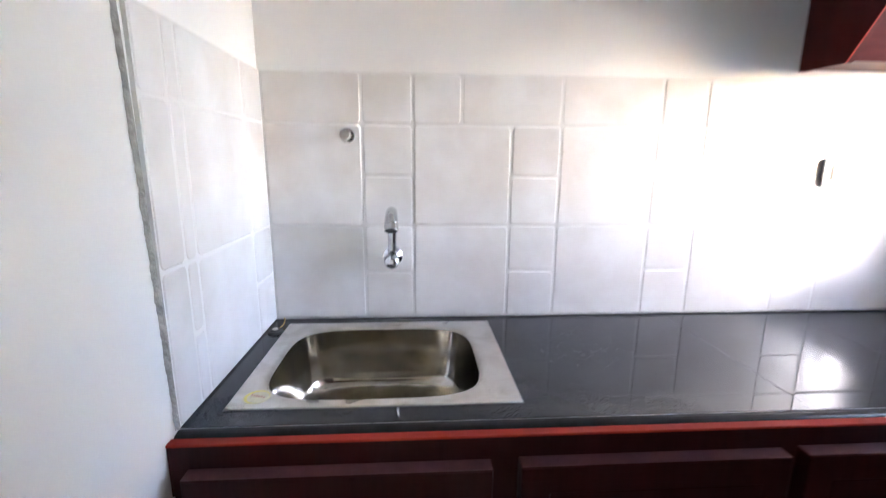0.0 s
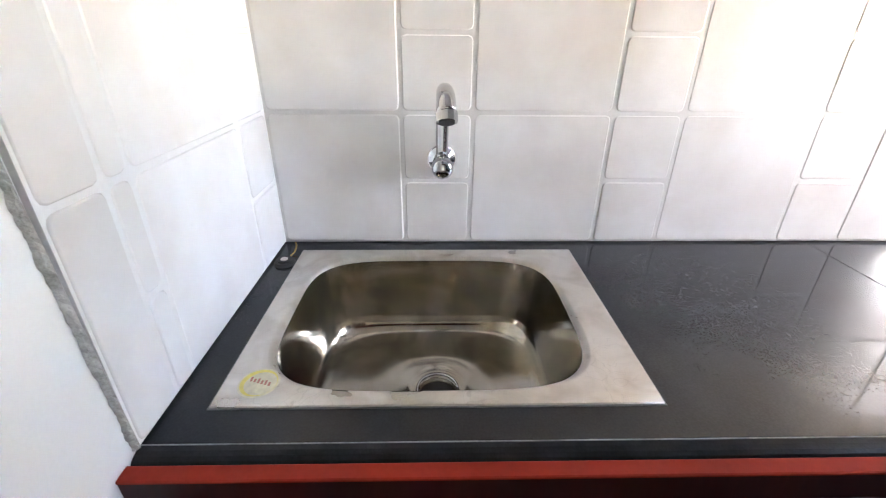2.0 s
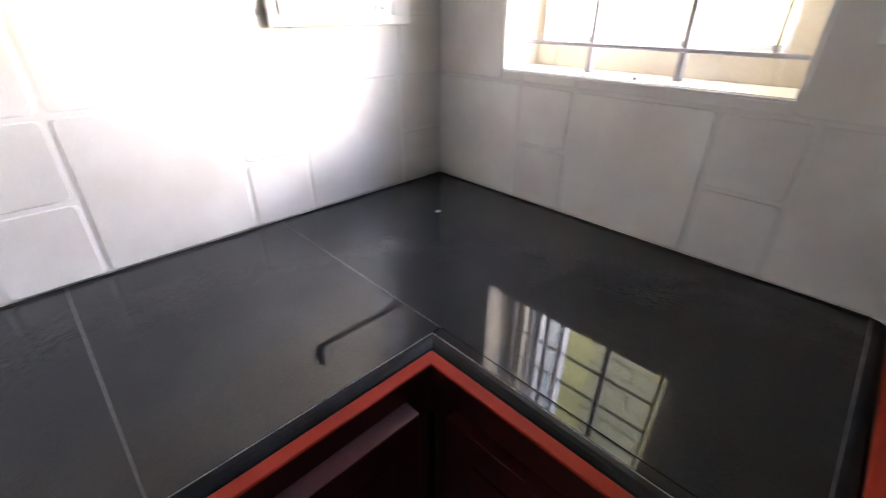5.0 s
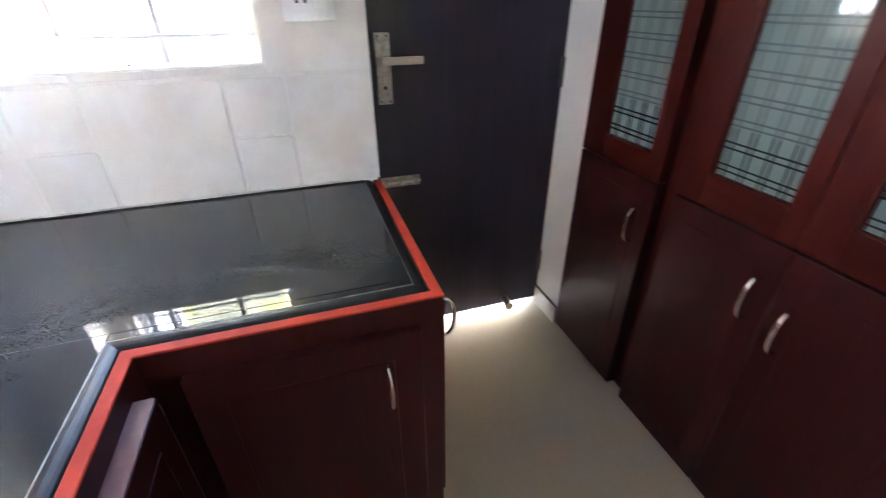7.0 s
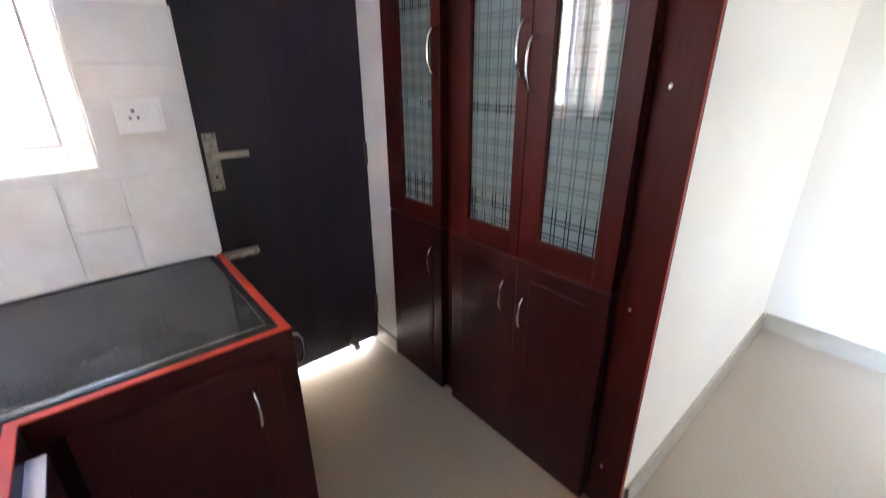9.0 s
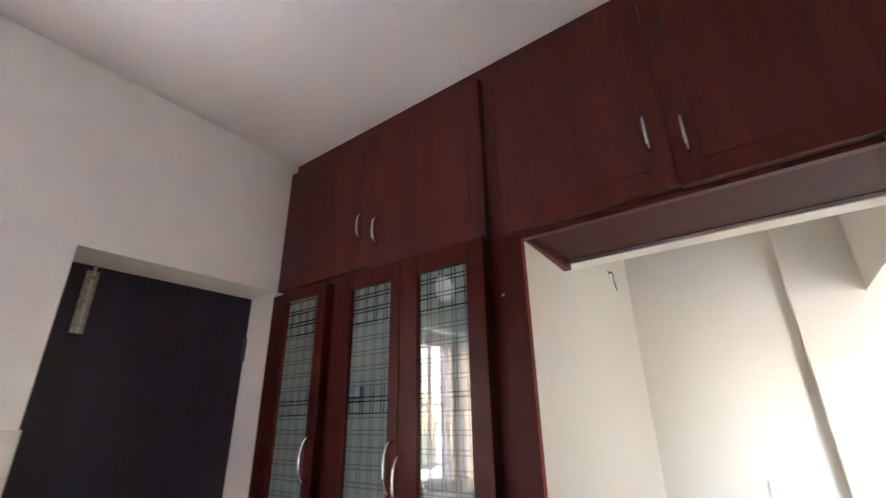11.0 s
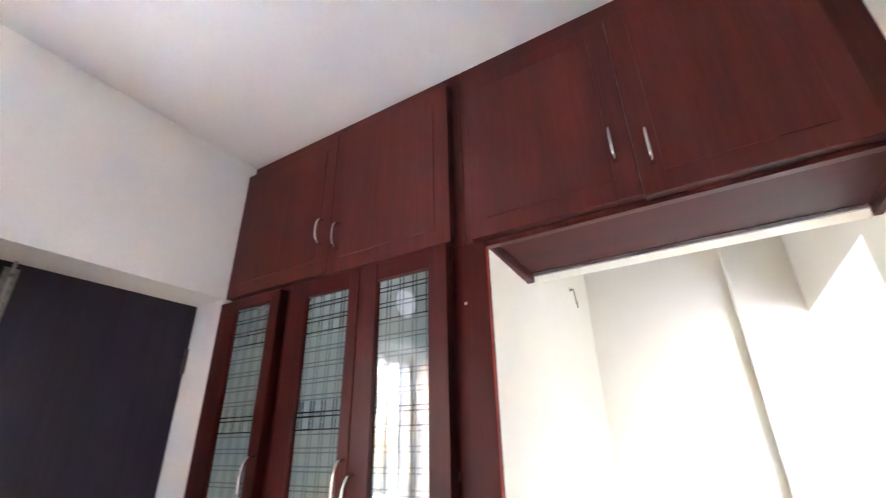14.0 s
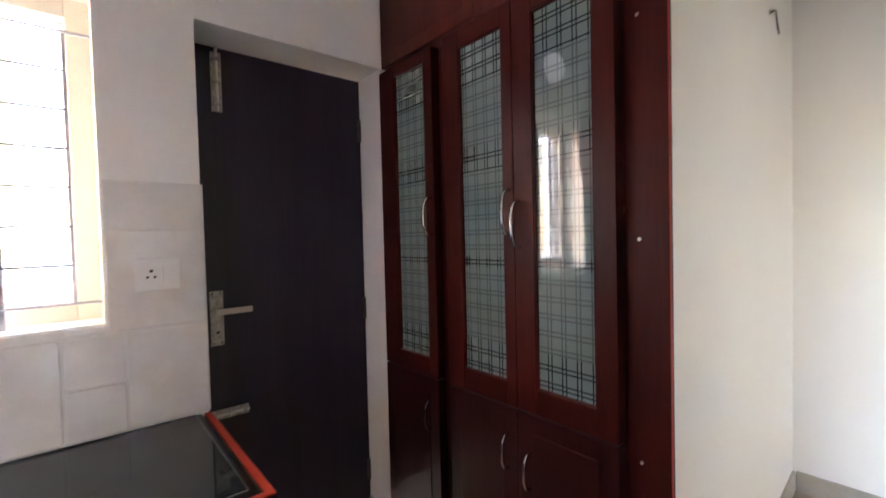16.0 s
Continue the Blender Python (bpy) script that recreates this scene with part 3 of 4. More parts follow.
# ---- counter, sink and fittings ----
def slab_bm(outline, hole=None, z0=0.728, z1=COUNTER):
    """A flat slab over rectangle rows, with a rectangular hole where given."""
    x0, x1, y0, y1 = outline
    bm = bmesh.new()
    xs, ys = [x0, x1], [y0, y1]
    if hole:
        xs, ys = [x0, hole[0], hole[1], x1], [y0, hole[2], hole[3], y1]
    top = {(i, j): bm.verts.new((x, y, z1)) for i, x in enumerate(xs) for j, y in enumerate(ys)}
    faces = [bm.faces.new((top[i, j], top[i + 1, j], top[i + 1, j + 1], top[i, j + 1])) for i in range(len(xs) - 1) for j in range(len(ys) - 1) if not (hole and i == 1 and j == 1)]
    made = bmesh.ops.extrude_face_region(bm, geom=faces)
    for v in made["geom"]:
        if isinstance(v, bmesh.types.BMVert):
            v.co.z = z0
    return bm


def counter():
    c = thing("countertop", (1.2, -0.3, 0.728), "dusty black granite countertop in an L along two walls", "countertop")
    part("slab", slab_bm((0.002, 1.2735, -0.575, -0.002), (0.080, 0.655, -0.50, -0.075)), GRANITE, c)
    part("slab", slab_bm((1.2755, 1.6985, -0.575, -0.002)), GRANITE, c)
    part("slab", slab_bm((1.7005, EAST - 0.002, -1.074, -0.002)), GRANITE, c)
    part("slab", slab_bm((1.682, 1.6985, -1.074, -0.577)), GRANITE, c)
    for x in (1.2745, 1.6995):
        part("joint", boxes((x - 0.001, x + 0.001, -0.575, -0.002, 0.73, COUNTER - 0.0005)), JOINT, c, "pale filled joint")
    path = [(0.002, -0.575, 0, -1), (1.682, -0.575, -1, -1), (1.682, -1.074, -1, -1), (EAST - 0.002, -1.074, 0, -1)]
    nose = [(0.0016, 0.728), (0.0016, COUNTER - 0.0016)]
    nose += [(0.0016 + 0.0234 * math.sin(math.pi / 2 * k / 5), COUNTER - 0.0136 + 0.012 * math.cos(math.pi / 2 * k / 5)) for k in range(6)]
    nose += [(0.025, 0.728)]
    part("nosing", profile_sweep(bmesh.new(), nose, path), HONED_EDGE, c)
    part("worn_highlight_line", profile_sweep(bmesh.new(), [(0.0, 0.73), (0.0, COUNTER - 0.0006), (0.0016, COUNTER - 0.0010), (0.0016, 0.73)], path), WORN_HIGHLIGHT, c, "pale line for wear and highlight along the rounded edge")
    return c


counter()


def fascia():
    f = thing("counter_fascia", (1.2, -0.61, 0.64), "maroon fascia board with a red top edge round the countertop", "fascia")
    path = [(0.002, -0.602, 0, -1), (1.655, -0.602, -1, -1), (1.655, -1.101, -1, -1), (EAST - 0.002, -1.101, 0, -1)]
    part("board", profile_sweep(bmesh.new(), [(0, 0.64), (0, 0.742), (0.02, 0.742), (0.02, 0.64)], path), SHADED_MAROON, f)
    part("red_edge", profile_sweep(bmesh.new(), [(0, 0.742), (0, 0.7455), (0.0015, 0.7465), (0.0195, 0.7465), (0.021, 0.745), (0.021, 0.742)], path), RED_EDGE, f, "bright red edge band")
    return f


fascia()


def superellipse(cx, cy, hx, hy, power, n=64):
    pts = []
    for k in range(n):
        a = 2 * math.pi * k / n
        ca, sa = math.cos(a), math.sin(a)
        pts.append((cx + hx * math.copysign(abs(ca) ** (2 / power), ca), cy + hy * math.copysign(abs(sa) ** (2 / power), sa)))
    return pts


def sink():
    x0, x1, y0, y1 = 0.061, 0.676, -0.521, -0.054
    s = thing("kitchen_sink", (0.368, -0.29, 0.56), "stained stainless steel single bowl sink set in the counter", "sink")
    n = 64
    cx, cy = 0.356, -0.292
    zt = COUNTER + 0.004
    # rim plate with the bowl's mouth cut in it
    bm = bmesh.new()
    mouth = superellipse(cx, cy, 0.249, 0.198, 4.2, n)
    outer = []
    for k in range(n):
        a = 2 * math.pi * k / n
        d = (math.cos(a), math.sin(a))
        t = min(((x1 if d[0] > 0 else x0) - 0.3685) / d[0] if abs(d[0]) > 1e-6 else 9, ((y1 if d[1] > 0 else y0) + 0.2875) / d[1] if abs(d[1]) > 1e-6 else 9)
        outer.append((0.3685 + d[0] * t, -0.2875 + d[1] * t))
    for c in ((x0, y0), (x0, y1), (x1, y0), (x1, y1)):
        k = min(range(n), key=lambda i: (outer[i][0] - c[0]) ** 2 + (outer[i][1] - c[1]) ** 2)
        outer[k] = c
    rows = [[(x, y, COUNTER - 0.001) for x, y in outer], [(x, y, zt - 0.001) for x, y in outer],
            [(0.3685 + (x - 0.3685) * 0.994, -0.2875 + (y + 0.2875) * 0.994, zt) for x, y in outer],
            [(cx + (x - cx) * 1.045, cy + (y - cy) * 1.045, zt) for x, y in mouth], [(cx + (x - cx) * 1.015, cy + (y - cy) * 1.02, zt - 0.002) for x, y in mouth],
            [(x, y, zt - 0.008) for x, y in mouth]]
    rings = [[bm.verts.new(p) for p in r] for r in rows]
    for r, q in zip(rings, rings[1:]):
        for k in range(n):
            bm.faces.new((r[k], r[(k + 1) % n], q[(k + 1) % n], q[k]))
    rim = part("rim", bm, STEEL, s, "scratched flat steel rim")
    for f in rim.data.polygons:
        f.use_smooth = abs(f.normal.z) < 0.995
    # bowl
    bm = bmesh.new()
    rings = [[bm.verts.new((x, y, zt - 0.008)) for x, y in mouth]]
    for grow, drop, power in ((0.99, 0.03, 4.2), (0.97, 0.09, 4.0), (0.945, 0.14, 3.8), (0.92, 0.16, 3.6), (0.875, 0.173, 3.4), (0.80, 0.179, 3.2), (0.5, 0.183, 2.6)):
        rings.append([bm.verts.new((x, y, zt - drop)) for x, y in superellipse(cx, cy, 0.249 * grow, 0.198 * grow, power, n)])
    dx, dy = 0.368, -0.300
    for rad, drop in ((0.064, 0.1840), (0.060, 0.1865), (0.050, 0.1885), (0.040, 0.1880), (0.034, 0.192), (0.031, 0.201)):
        rings.append([bm.verts.new((dx + rad * math.cos(2 * math.pi * k / n), dy + rad * math.sin(2 * math.pi * k / n), zt - drop)) for k in range(n)])
    for r, q in zip(rings, rings[1:]):
        for k in range(n):
            bm.faces.new((r[k], r[(k + 1) % n], q[(k + 1) % n], q[k]))
    part("bowl", bm, BOWL_STEEL, s, "polished bowl with brownish water stains", smooth=True)
    drain = part("drain", rod(bmesh.new(), (dx, dy, zt - 0.203), (dx, dy, zt - 0.199), 0.032, 24), DARK_SLOT, s, "dark waste hole")
    bm = bmesh.new()
    pts = [(dx + 0.040 * math.cos(a), dy + 0.040 * math.sin(a), zt - 0.1872) for a in (2 * math.pi * k / 32 for k in range(33))]
    tube(bm, pts, 0.003, 8)
    part("drain_ring", bm, CHROME, s, "bright waste ring", smooth=True)
    part("sealant", boxes((x0 - 0.0025, x0, y0 - 0.0025, y1 + 0.0025, COUNTER, COUNTER + 0.0012), (x1, x1 + 0.0025, y0 - 0.0025, y1 + 0.0025, COUNTER, COUNTER + 0.0012), (x0, x1, y0 - 0.0025, y0, COUNTER, COUNTER + 0.0012), (x0, x1, y1, y1 + 0.0025, COUNTER, COUNTER + 0.0012)), JOINT, s, "grey sealant line")
    return s


sink()


def sticker():
    c = Vector((0.112, -0.478, COUNTER + 0.0042))
    s = thing("round_sticker", c, "worn round yellow and white sticker on the sink rim", "sticker")
    part("disc", rod(bmesh.new(), c, c + Vector((0, 0, 0.0004)), 0.029, 32), PAPER, s)
    part("ring", rod(bmesh.new(), c + Vector((0, 0, 0.0004)), c + Vector((0, 0, 0.0007)), 0.026, 32), STICKER_YELLOW, s)
    part("centre_patch", rod(bmesh.new(), c + Vector((0.003, -0.002, 0.0007)), c + Vector((0.003, -0.002, 0.0010)), 0.0225, 28), PAPER, s)
    for k in range(6):
        x = c.x - 0.014 + k * 0.0056
        y = c.y + 0.002 - 0.003 * k * 0.6
        part("printed_mark", boxes((x, x + 0.0032, y, y + (0.007 if k % 2 else 0.009), c.z + 0.001, c.z + 0.0013)), STICKER_RED, s)
    return s


sticker()


def stopper():
    c = Vector((0.036, -0.112, COUNTER))
    s = thing("sink_plug", c, "black rubber sink plug with a washer and brass bits", "plug")
    part("rubber_disc", rod(rod(bmesh.new(), c, c + Vector((0, 0, 0.007)), 0.023, 24, 0.021), c + Vector((0, 0, 0.007)), c + Vector((0, 0, 0.010)), 0.015, 20), RUBBER, s)
    part("washer", rod(bmesh.new(), c + Vector((0, 0, 0.010)), c + Vector((0, 0, 0.0115)), 0.008, 16), NICKEL, s)
    bm = bmesh.new()
    tube(bm, curve_points([c + Vector((0.004, 0.03, 0.003)), c + Vector((0.009, 0.045, 0.006)), c + Vector((0.013, 0.052, 0.018)), c + Vector((0.010, 0.056, 0.024))], 4), 0.0018, 8)
    part("brass_wire", bm, BRASS, s, "twisted brass wire")
    return s


stopper()


def tap():
    x, z = 0.379, 0.955
    t = thing("wall_tap", (x, 0, z), "chrome wall-mounted tap with a swan-neck spout over the sink", "tap")
    part("flange", rod(rod(bmesh.new(), (x, -0.006, z), (x, -0.012, z), 0.031, 28), (x, -0.012, z), (x, -0.022, z), 0.029, 28, 0.018), CHROME, t, smooth=False)
    part("body", rod(rod(bmesh.new(), (x, -0.018, z), (x, -0.062, z), 0.0165, 24), (x, -0.04, z), (x, -0.04, z + 0.028), 0.0125, 20), CHROME, t, smooth=False)
    bm = bmesh.new()
    rod(bm, (x, -0.060, z), (x, -0.068, z), 0.0185, 24)
    ends = [(-0.068, 0.019), (-0.070, 0.0225), (-0.086, 0.0225), (-0.093, 0.0205), (-0.098, 0.0165), (-0.101, 0.0105), (-0.1022, 0.004)]
    rings = [[bm.verts.new((x + q * math.cos(a), y, z + q * math.sin(a))) for a in (2 * math.pi * k / 24 for k in range(24))] for y, q in ends]
    for u, w in zip(rings, rings[1:]):
        for k in range(24):
            bm.faces.new((u[k], u[(k + 1) % 24], w[(k + 1) % 24], w[k]))
    bm.faces.new(rings[-1])
    part("knob", bm, CHROME, t, smooth=True)
    bm = bmesh.new()
    pts = curve_points([(x, -0.046, z + 0.02), (x, -0.044, z + 0.06), (x + 0.001, -0.046, z + 0.10), (x + 0.002, -0.064, z + 0.136), (x + 0.003, -0.100, z + 0.150), (x + 0.004, -0.138, z + 0.144), (x + 0.005, -0.162, z + 0.120)], 5)
    n = len(pts)
    tube(bm, pts, [0.0128 + 0.0062 * (i / (n - 1)) ** 1.6 for i in range(n)], 18)
    spout = part("spout", bm, CHROME, t, smooth=True)
    part("collar", rod(bmesh.new(), (x + 0.005, -0.1615, z + 0.1215), (x + 0.0056, -0.1695, z + 0.107), 0.0200, 10), CHROME, spout, "faceted chrome nozzle collar")
    part("aerator", rod(bmesh.new(), (x + 0.0056, -0.1690, z + 0.1078), (x + 0.0057, -0.1705, z + 0.1052), 0.0145, 20), DARK_SLOT, spout)
    return t


tap()


def valve():
    x, z = 0.251, 1.321
    v = thing("pipe_stub_plug", (x, 0, z), "short chrome capped water outlet on the tiles", "valve")
    part("flange", rod(bmesh.new(), (x, -0.007, z), (x, -0.013, z), 0.024, 24, 0.020), CHROME, v)
    part("cap", rod(rod(bmesh.new(), (x, -0.013, z), (x, -0.050, z), 0.0125, 8), (x, -0.050, z), (x, -0.064, z), 0.0165, 20, 0.0145), CHROME, v)
    return v


valve()


def switch_board(name, face, a, b, z0, z1, layout, label):
    """A switch plate on the north wall (face 'y') or the east wall (face 'x'), from a to b along the wall."""
    off = 0.0085

    def bx(u0, u1, w0, w1, d0, d1, bevel=0.0):
        if face == "y":
            return boxes((u0, u1, -off - d1, -off - d0, w0, w1), bevel=bevel)
        return boxes((EAST - off - d1, EAST - off - d0, -u1, -u0, w0, w1), bevel=bevel)

    base = ((a + b) / 2, 0, (z0 + z1) / 2) if face == "y" else (EAST, -(a + b) / 2, (z0 + z1) / 2)
    s = thing(name, base, label, "switchboard", group="kitchen switch plates")
    part("backbox", bx(a + 0.002, b - 0.002, z0 + 0.002, z1 - 0.002, 0.0, 0.008), GREY_SIDE, s)
    part("plate", bx(a, b, z0, z1, 0.008, 0.016, 0.003), PLASTIC, s)
    for kind, u, w in layout:
        cz = (z0 + z1) / 2
        if kind == "switch":
            part("rocker", bx(u - w / 2, u + w / 2, cz - 0.024, cz + 0.024, 0.0162, 0.021, 0.002), PLASTIC, s)
        else:
            sock = part("socket", bx(u - w / 2, u + w / 2, cz - 0.026, cz + 0.026, 0.0162, 0.0185, 0.0015), PLASTIC, s)
            for du, dw, r in ((0, 0.011, 0.0042), (-0.0095, -0.008, 0.0034), (0.0095, -0.008, 0.0034)):
                part("pin_hole", bx(u + du - r, u + du + r, cz + dw - r, cz + dw + r, 0.0186, 0.0190), DARK_SLOT, sock)
    return s


switch_board("switch_board", "y", 1.748, 1.972, 1.178, 1.268, [("switch", 1.79, 0.036), ("switch", 1.84, 0.036), ("socket", 1.915, 0.06)], "wide white switch plate on the tiled wall")
switch_board("switch_board", "y", 1.977, 2.126, 1.178, 1.268, [("socket", 2.025, 0.06), ("switch", 2.085, 0.036)], "white socket and switch plate on the tiled wall")
switch_board("switch_board", "x", 0.925, 1.043, 1.170, 1.268, [("socket", 0.968, 0.056), ("switch", 1.015, 0.034)], "white socket plate with a switch beside the back door")


def chips():
    """Small crumbs left by the builders: one on the worktop near the corner, one on the window sill."""
    for at, size, mat, label in (((2.022, -0.234, COUNTER), 0.0065, PLASTIC, "white plaster crumb on the black countertop"), ((EAST + 0.031, -0.564, WIN[2] + 0.003), 0.007, DARK_SLOT, "dark crumb on the cream window sill")):
        c = Vector(at)
        t = thing("plaster_crumb", c, label, "crumb")
        bm = bmesh.new()
        bmesh.ops.create_icosphere(bm, subdivisions=2, radius=size)
        for v in bm.verts:
            v.co = Vector((v.co.x * 1.3, v.co.y * 0.8, max(v.co.z, -size * 0.3) * 0.6)) * random.uniform(0.82, 1.1)
        low = min(v.co.z for v in bm.verts)
        bmesh.ops.translate(bm, verts=bm.verts, vec=c - Vector((0, 0, low)))
        part("grain", bm, mat, t)


chips()


# ---- base cabinets ----
def shutter(parent, face, a, b, z0, z1, plane, name="door", handle=None, mat=None, depth=0.022, frame_width=0.055, edge=False):
    """A cabinet door with a raised centre field. face: the way it faces, '-y', '-x'; a to b along the wall; handle: (along, z)."""
    mat = mat or MAROON

    def bx(u0, u1, w0, w1, d0, d1, bm, bevel):
        if face == "-y":
            return box(bm, u0, u1, plane - d1, plane - d0, w0, w1, bevel)
        if face == "+y":
            return box(bm, u0, u1, plane + d0, plane + d1, w0, w1, bevel)
        return box(bm, plane - d1, plane - d0, u0, u1, w0, w1, bevel)

    bm = bmesh.new()
    bx(a, b, z0, z1, 0, depth, bm, 0.003)
    d = part(name, bm, mat, parent)
    if edge:
        part("top_edge", bx(a + 0.001, b - 0.001, z1, z1 + 0.0015, 0.0015, depth - 0.0015, bmesh.new(), 0.0), SHUTTER_EDGE, d, "pinkish top edge, lighter than the door")
    bm = bmesh.new()
    bx(a + frame_width, b - frame_width, z0 + frame_width, z1 - frame_width, depth, depth + 0.0022, bm, 0.002)
    part("field", bm, mat, d)
    if handle:
        u, w, length = handle
        if face == "-x":
            c, o = (plane - depth - 0.001, u, w), (-1, 0, 0)
        else:
            sgn = -1 if face == "-y" else 1
            c, o = (u, plane + sgn * (depth + 0.001), w), (0, sgn, 0)
        part("handle", handle_bm(c, o, length), CHROME, d, "chrome bow handle", smooth=True)
    return d


def sink_cabinet():
    c = thing("sink_base_cabinet", (0.83, -0.3, 0), "dark maroon base cabinet with three shutters under the sink", "cabinet")
    part("front_frame", boxes((0.004, 1.63, -0.618, -0.56, 0.04, 0.638)), SHADED_MAROON, c)
    part("side_panel", boxes((0.004, 0.022, -0.56, -0.01, 0.04, 0.70)), SHADED_MAROON, c)
    part("plinth", boxes((0.03, 1.60, -0.56, -0.545, 0.0, 0.04)), SHADED_MAROON, c)
    shutter(c, "-y", 0.035, 0.592, 0.075, 0.695, -0.620, mat=SHADED_MAROON, handle=(0.55, 0.515, 0.10), depth=0.032, edge=True)
    shutter(c, "-y", 0.645, 1.172, 0.075, 0.698, -0.620, mat=SHADED_MAROON, handle=(1.13, 0.515, 0.10), depth=0.032, edge=True)
    shutter(c, "-y", 1.205, 1.585, 0.075, 0.701, -0.620, mat=SHADED_MAROON, handle=(1.262, 0.545, 0.10), depth=0.032, edge=True)
    return c


sink_cabinet()


def corner_cabinet():
    c = thing("corner_base_cabinet", (1.95, -0.85, 0), "dark maroon base cabinet under the counter beside the back door", "cabinet")
    part("front_frame", boxes((1.640, 1.70, -1.118, -0.625, 0.012, 0.638), bevel=0.002), SHADED_MAROON, c)
    part("end_panel", boxes((1.70, EAST - 0.004, -1.118, -1.09, 0.012, 0.638), bevel=0.002), SHADED_MAROON, c)
    part("plinth", boxes((1.68, EAST - 0.004, -1.07, -1.06, 0.0, 0.012), (1.68, 1.69, -1.06, -0.64, 0.0, 0.012)), SHADED_MAROON, c)
    shutter(c, "-x", -1.072, -0.675, 0.05, 0.690, 1.640, mat=SHADED_MAROON, handle=(-1.003, 0.577, 0.105), depth=0.025)
    d = shutter(c, "-y", 1.69, 2.2, 0.05, 0.690, -1.118, mat=SHADED_MAROON, handle=(1.715, 0.625, 0.10))
    return c


corner_cabinet()


# ---- wall cabinet over the counter ----
def slanted_cabinet():
    c = thing("wall_cabinet", (1.9, 0, 1.52), "maroon wall cabinet with a slanted front above the counter", "cabinet")
    prof = [(-0.002, 1.524), (-0.15, 1.519), (-0.30, 1.74), (-0.30, 2.30), (-0.002, 2.30)]

    def prism(x0, x1, pts):
        bm = bmesh.new()
        a = [bm.verts.new((x0, y, z)) for y, z in pts]
        b = [bm.verts.new((x1, y, z)) for y, z in pts]
        bm.faces.new(a)
        bm.faces.new(b[::-1])
        for k in range(len(pts)):
            bm.faces.new((a[k], a[(k + 1) % len(pts)], b[(k + 1) % len(pts)], b[k]))
        return bm

    part("side_panel", prism(1.626, 1.644, prof), MAROON, c)
    part("side_panel", prism(2.225, 2.243, prof), MAROON, c)
    part("body", prism(1.644, 2.225, [(-0.003, 1.530), (-0.1485, 1.525), (-0.2985, 1.742), (-0.2985, 2.29), (-0.003, 2.29)]), MAROON_UNDER, c)
    part("edge_band", prism(1.6245, 1.6285, [(-0.1500, 1.5195), (-0.1512, 1.5185), (-0.3012, 1.7395), (-0.3000, 1.7405)]), RED_EDGE, c, "pinkish edge band")
    return c


slanted_cabinet()


# ---- tall cabinet and lofts ----
FRAME_Y = -1.856


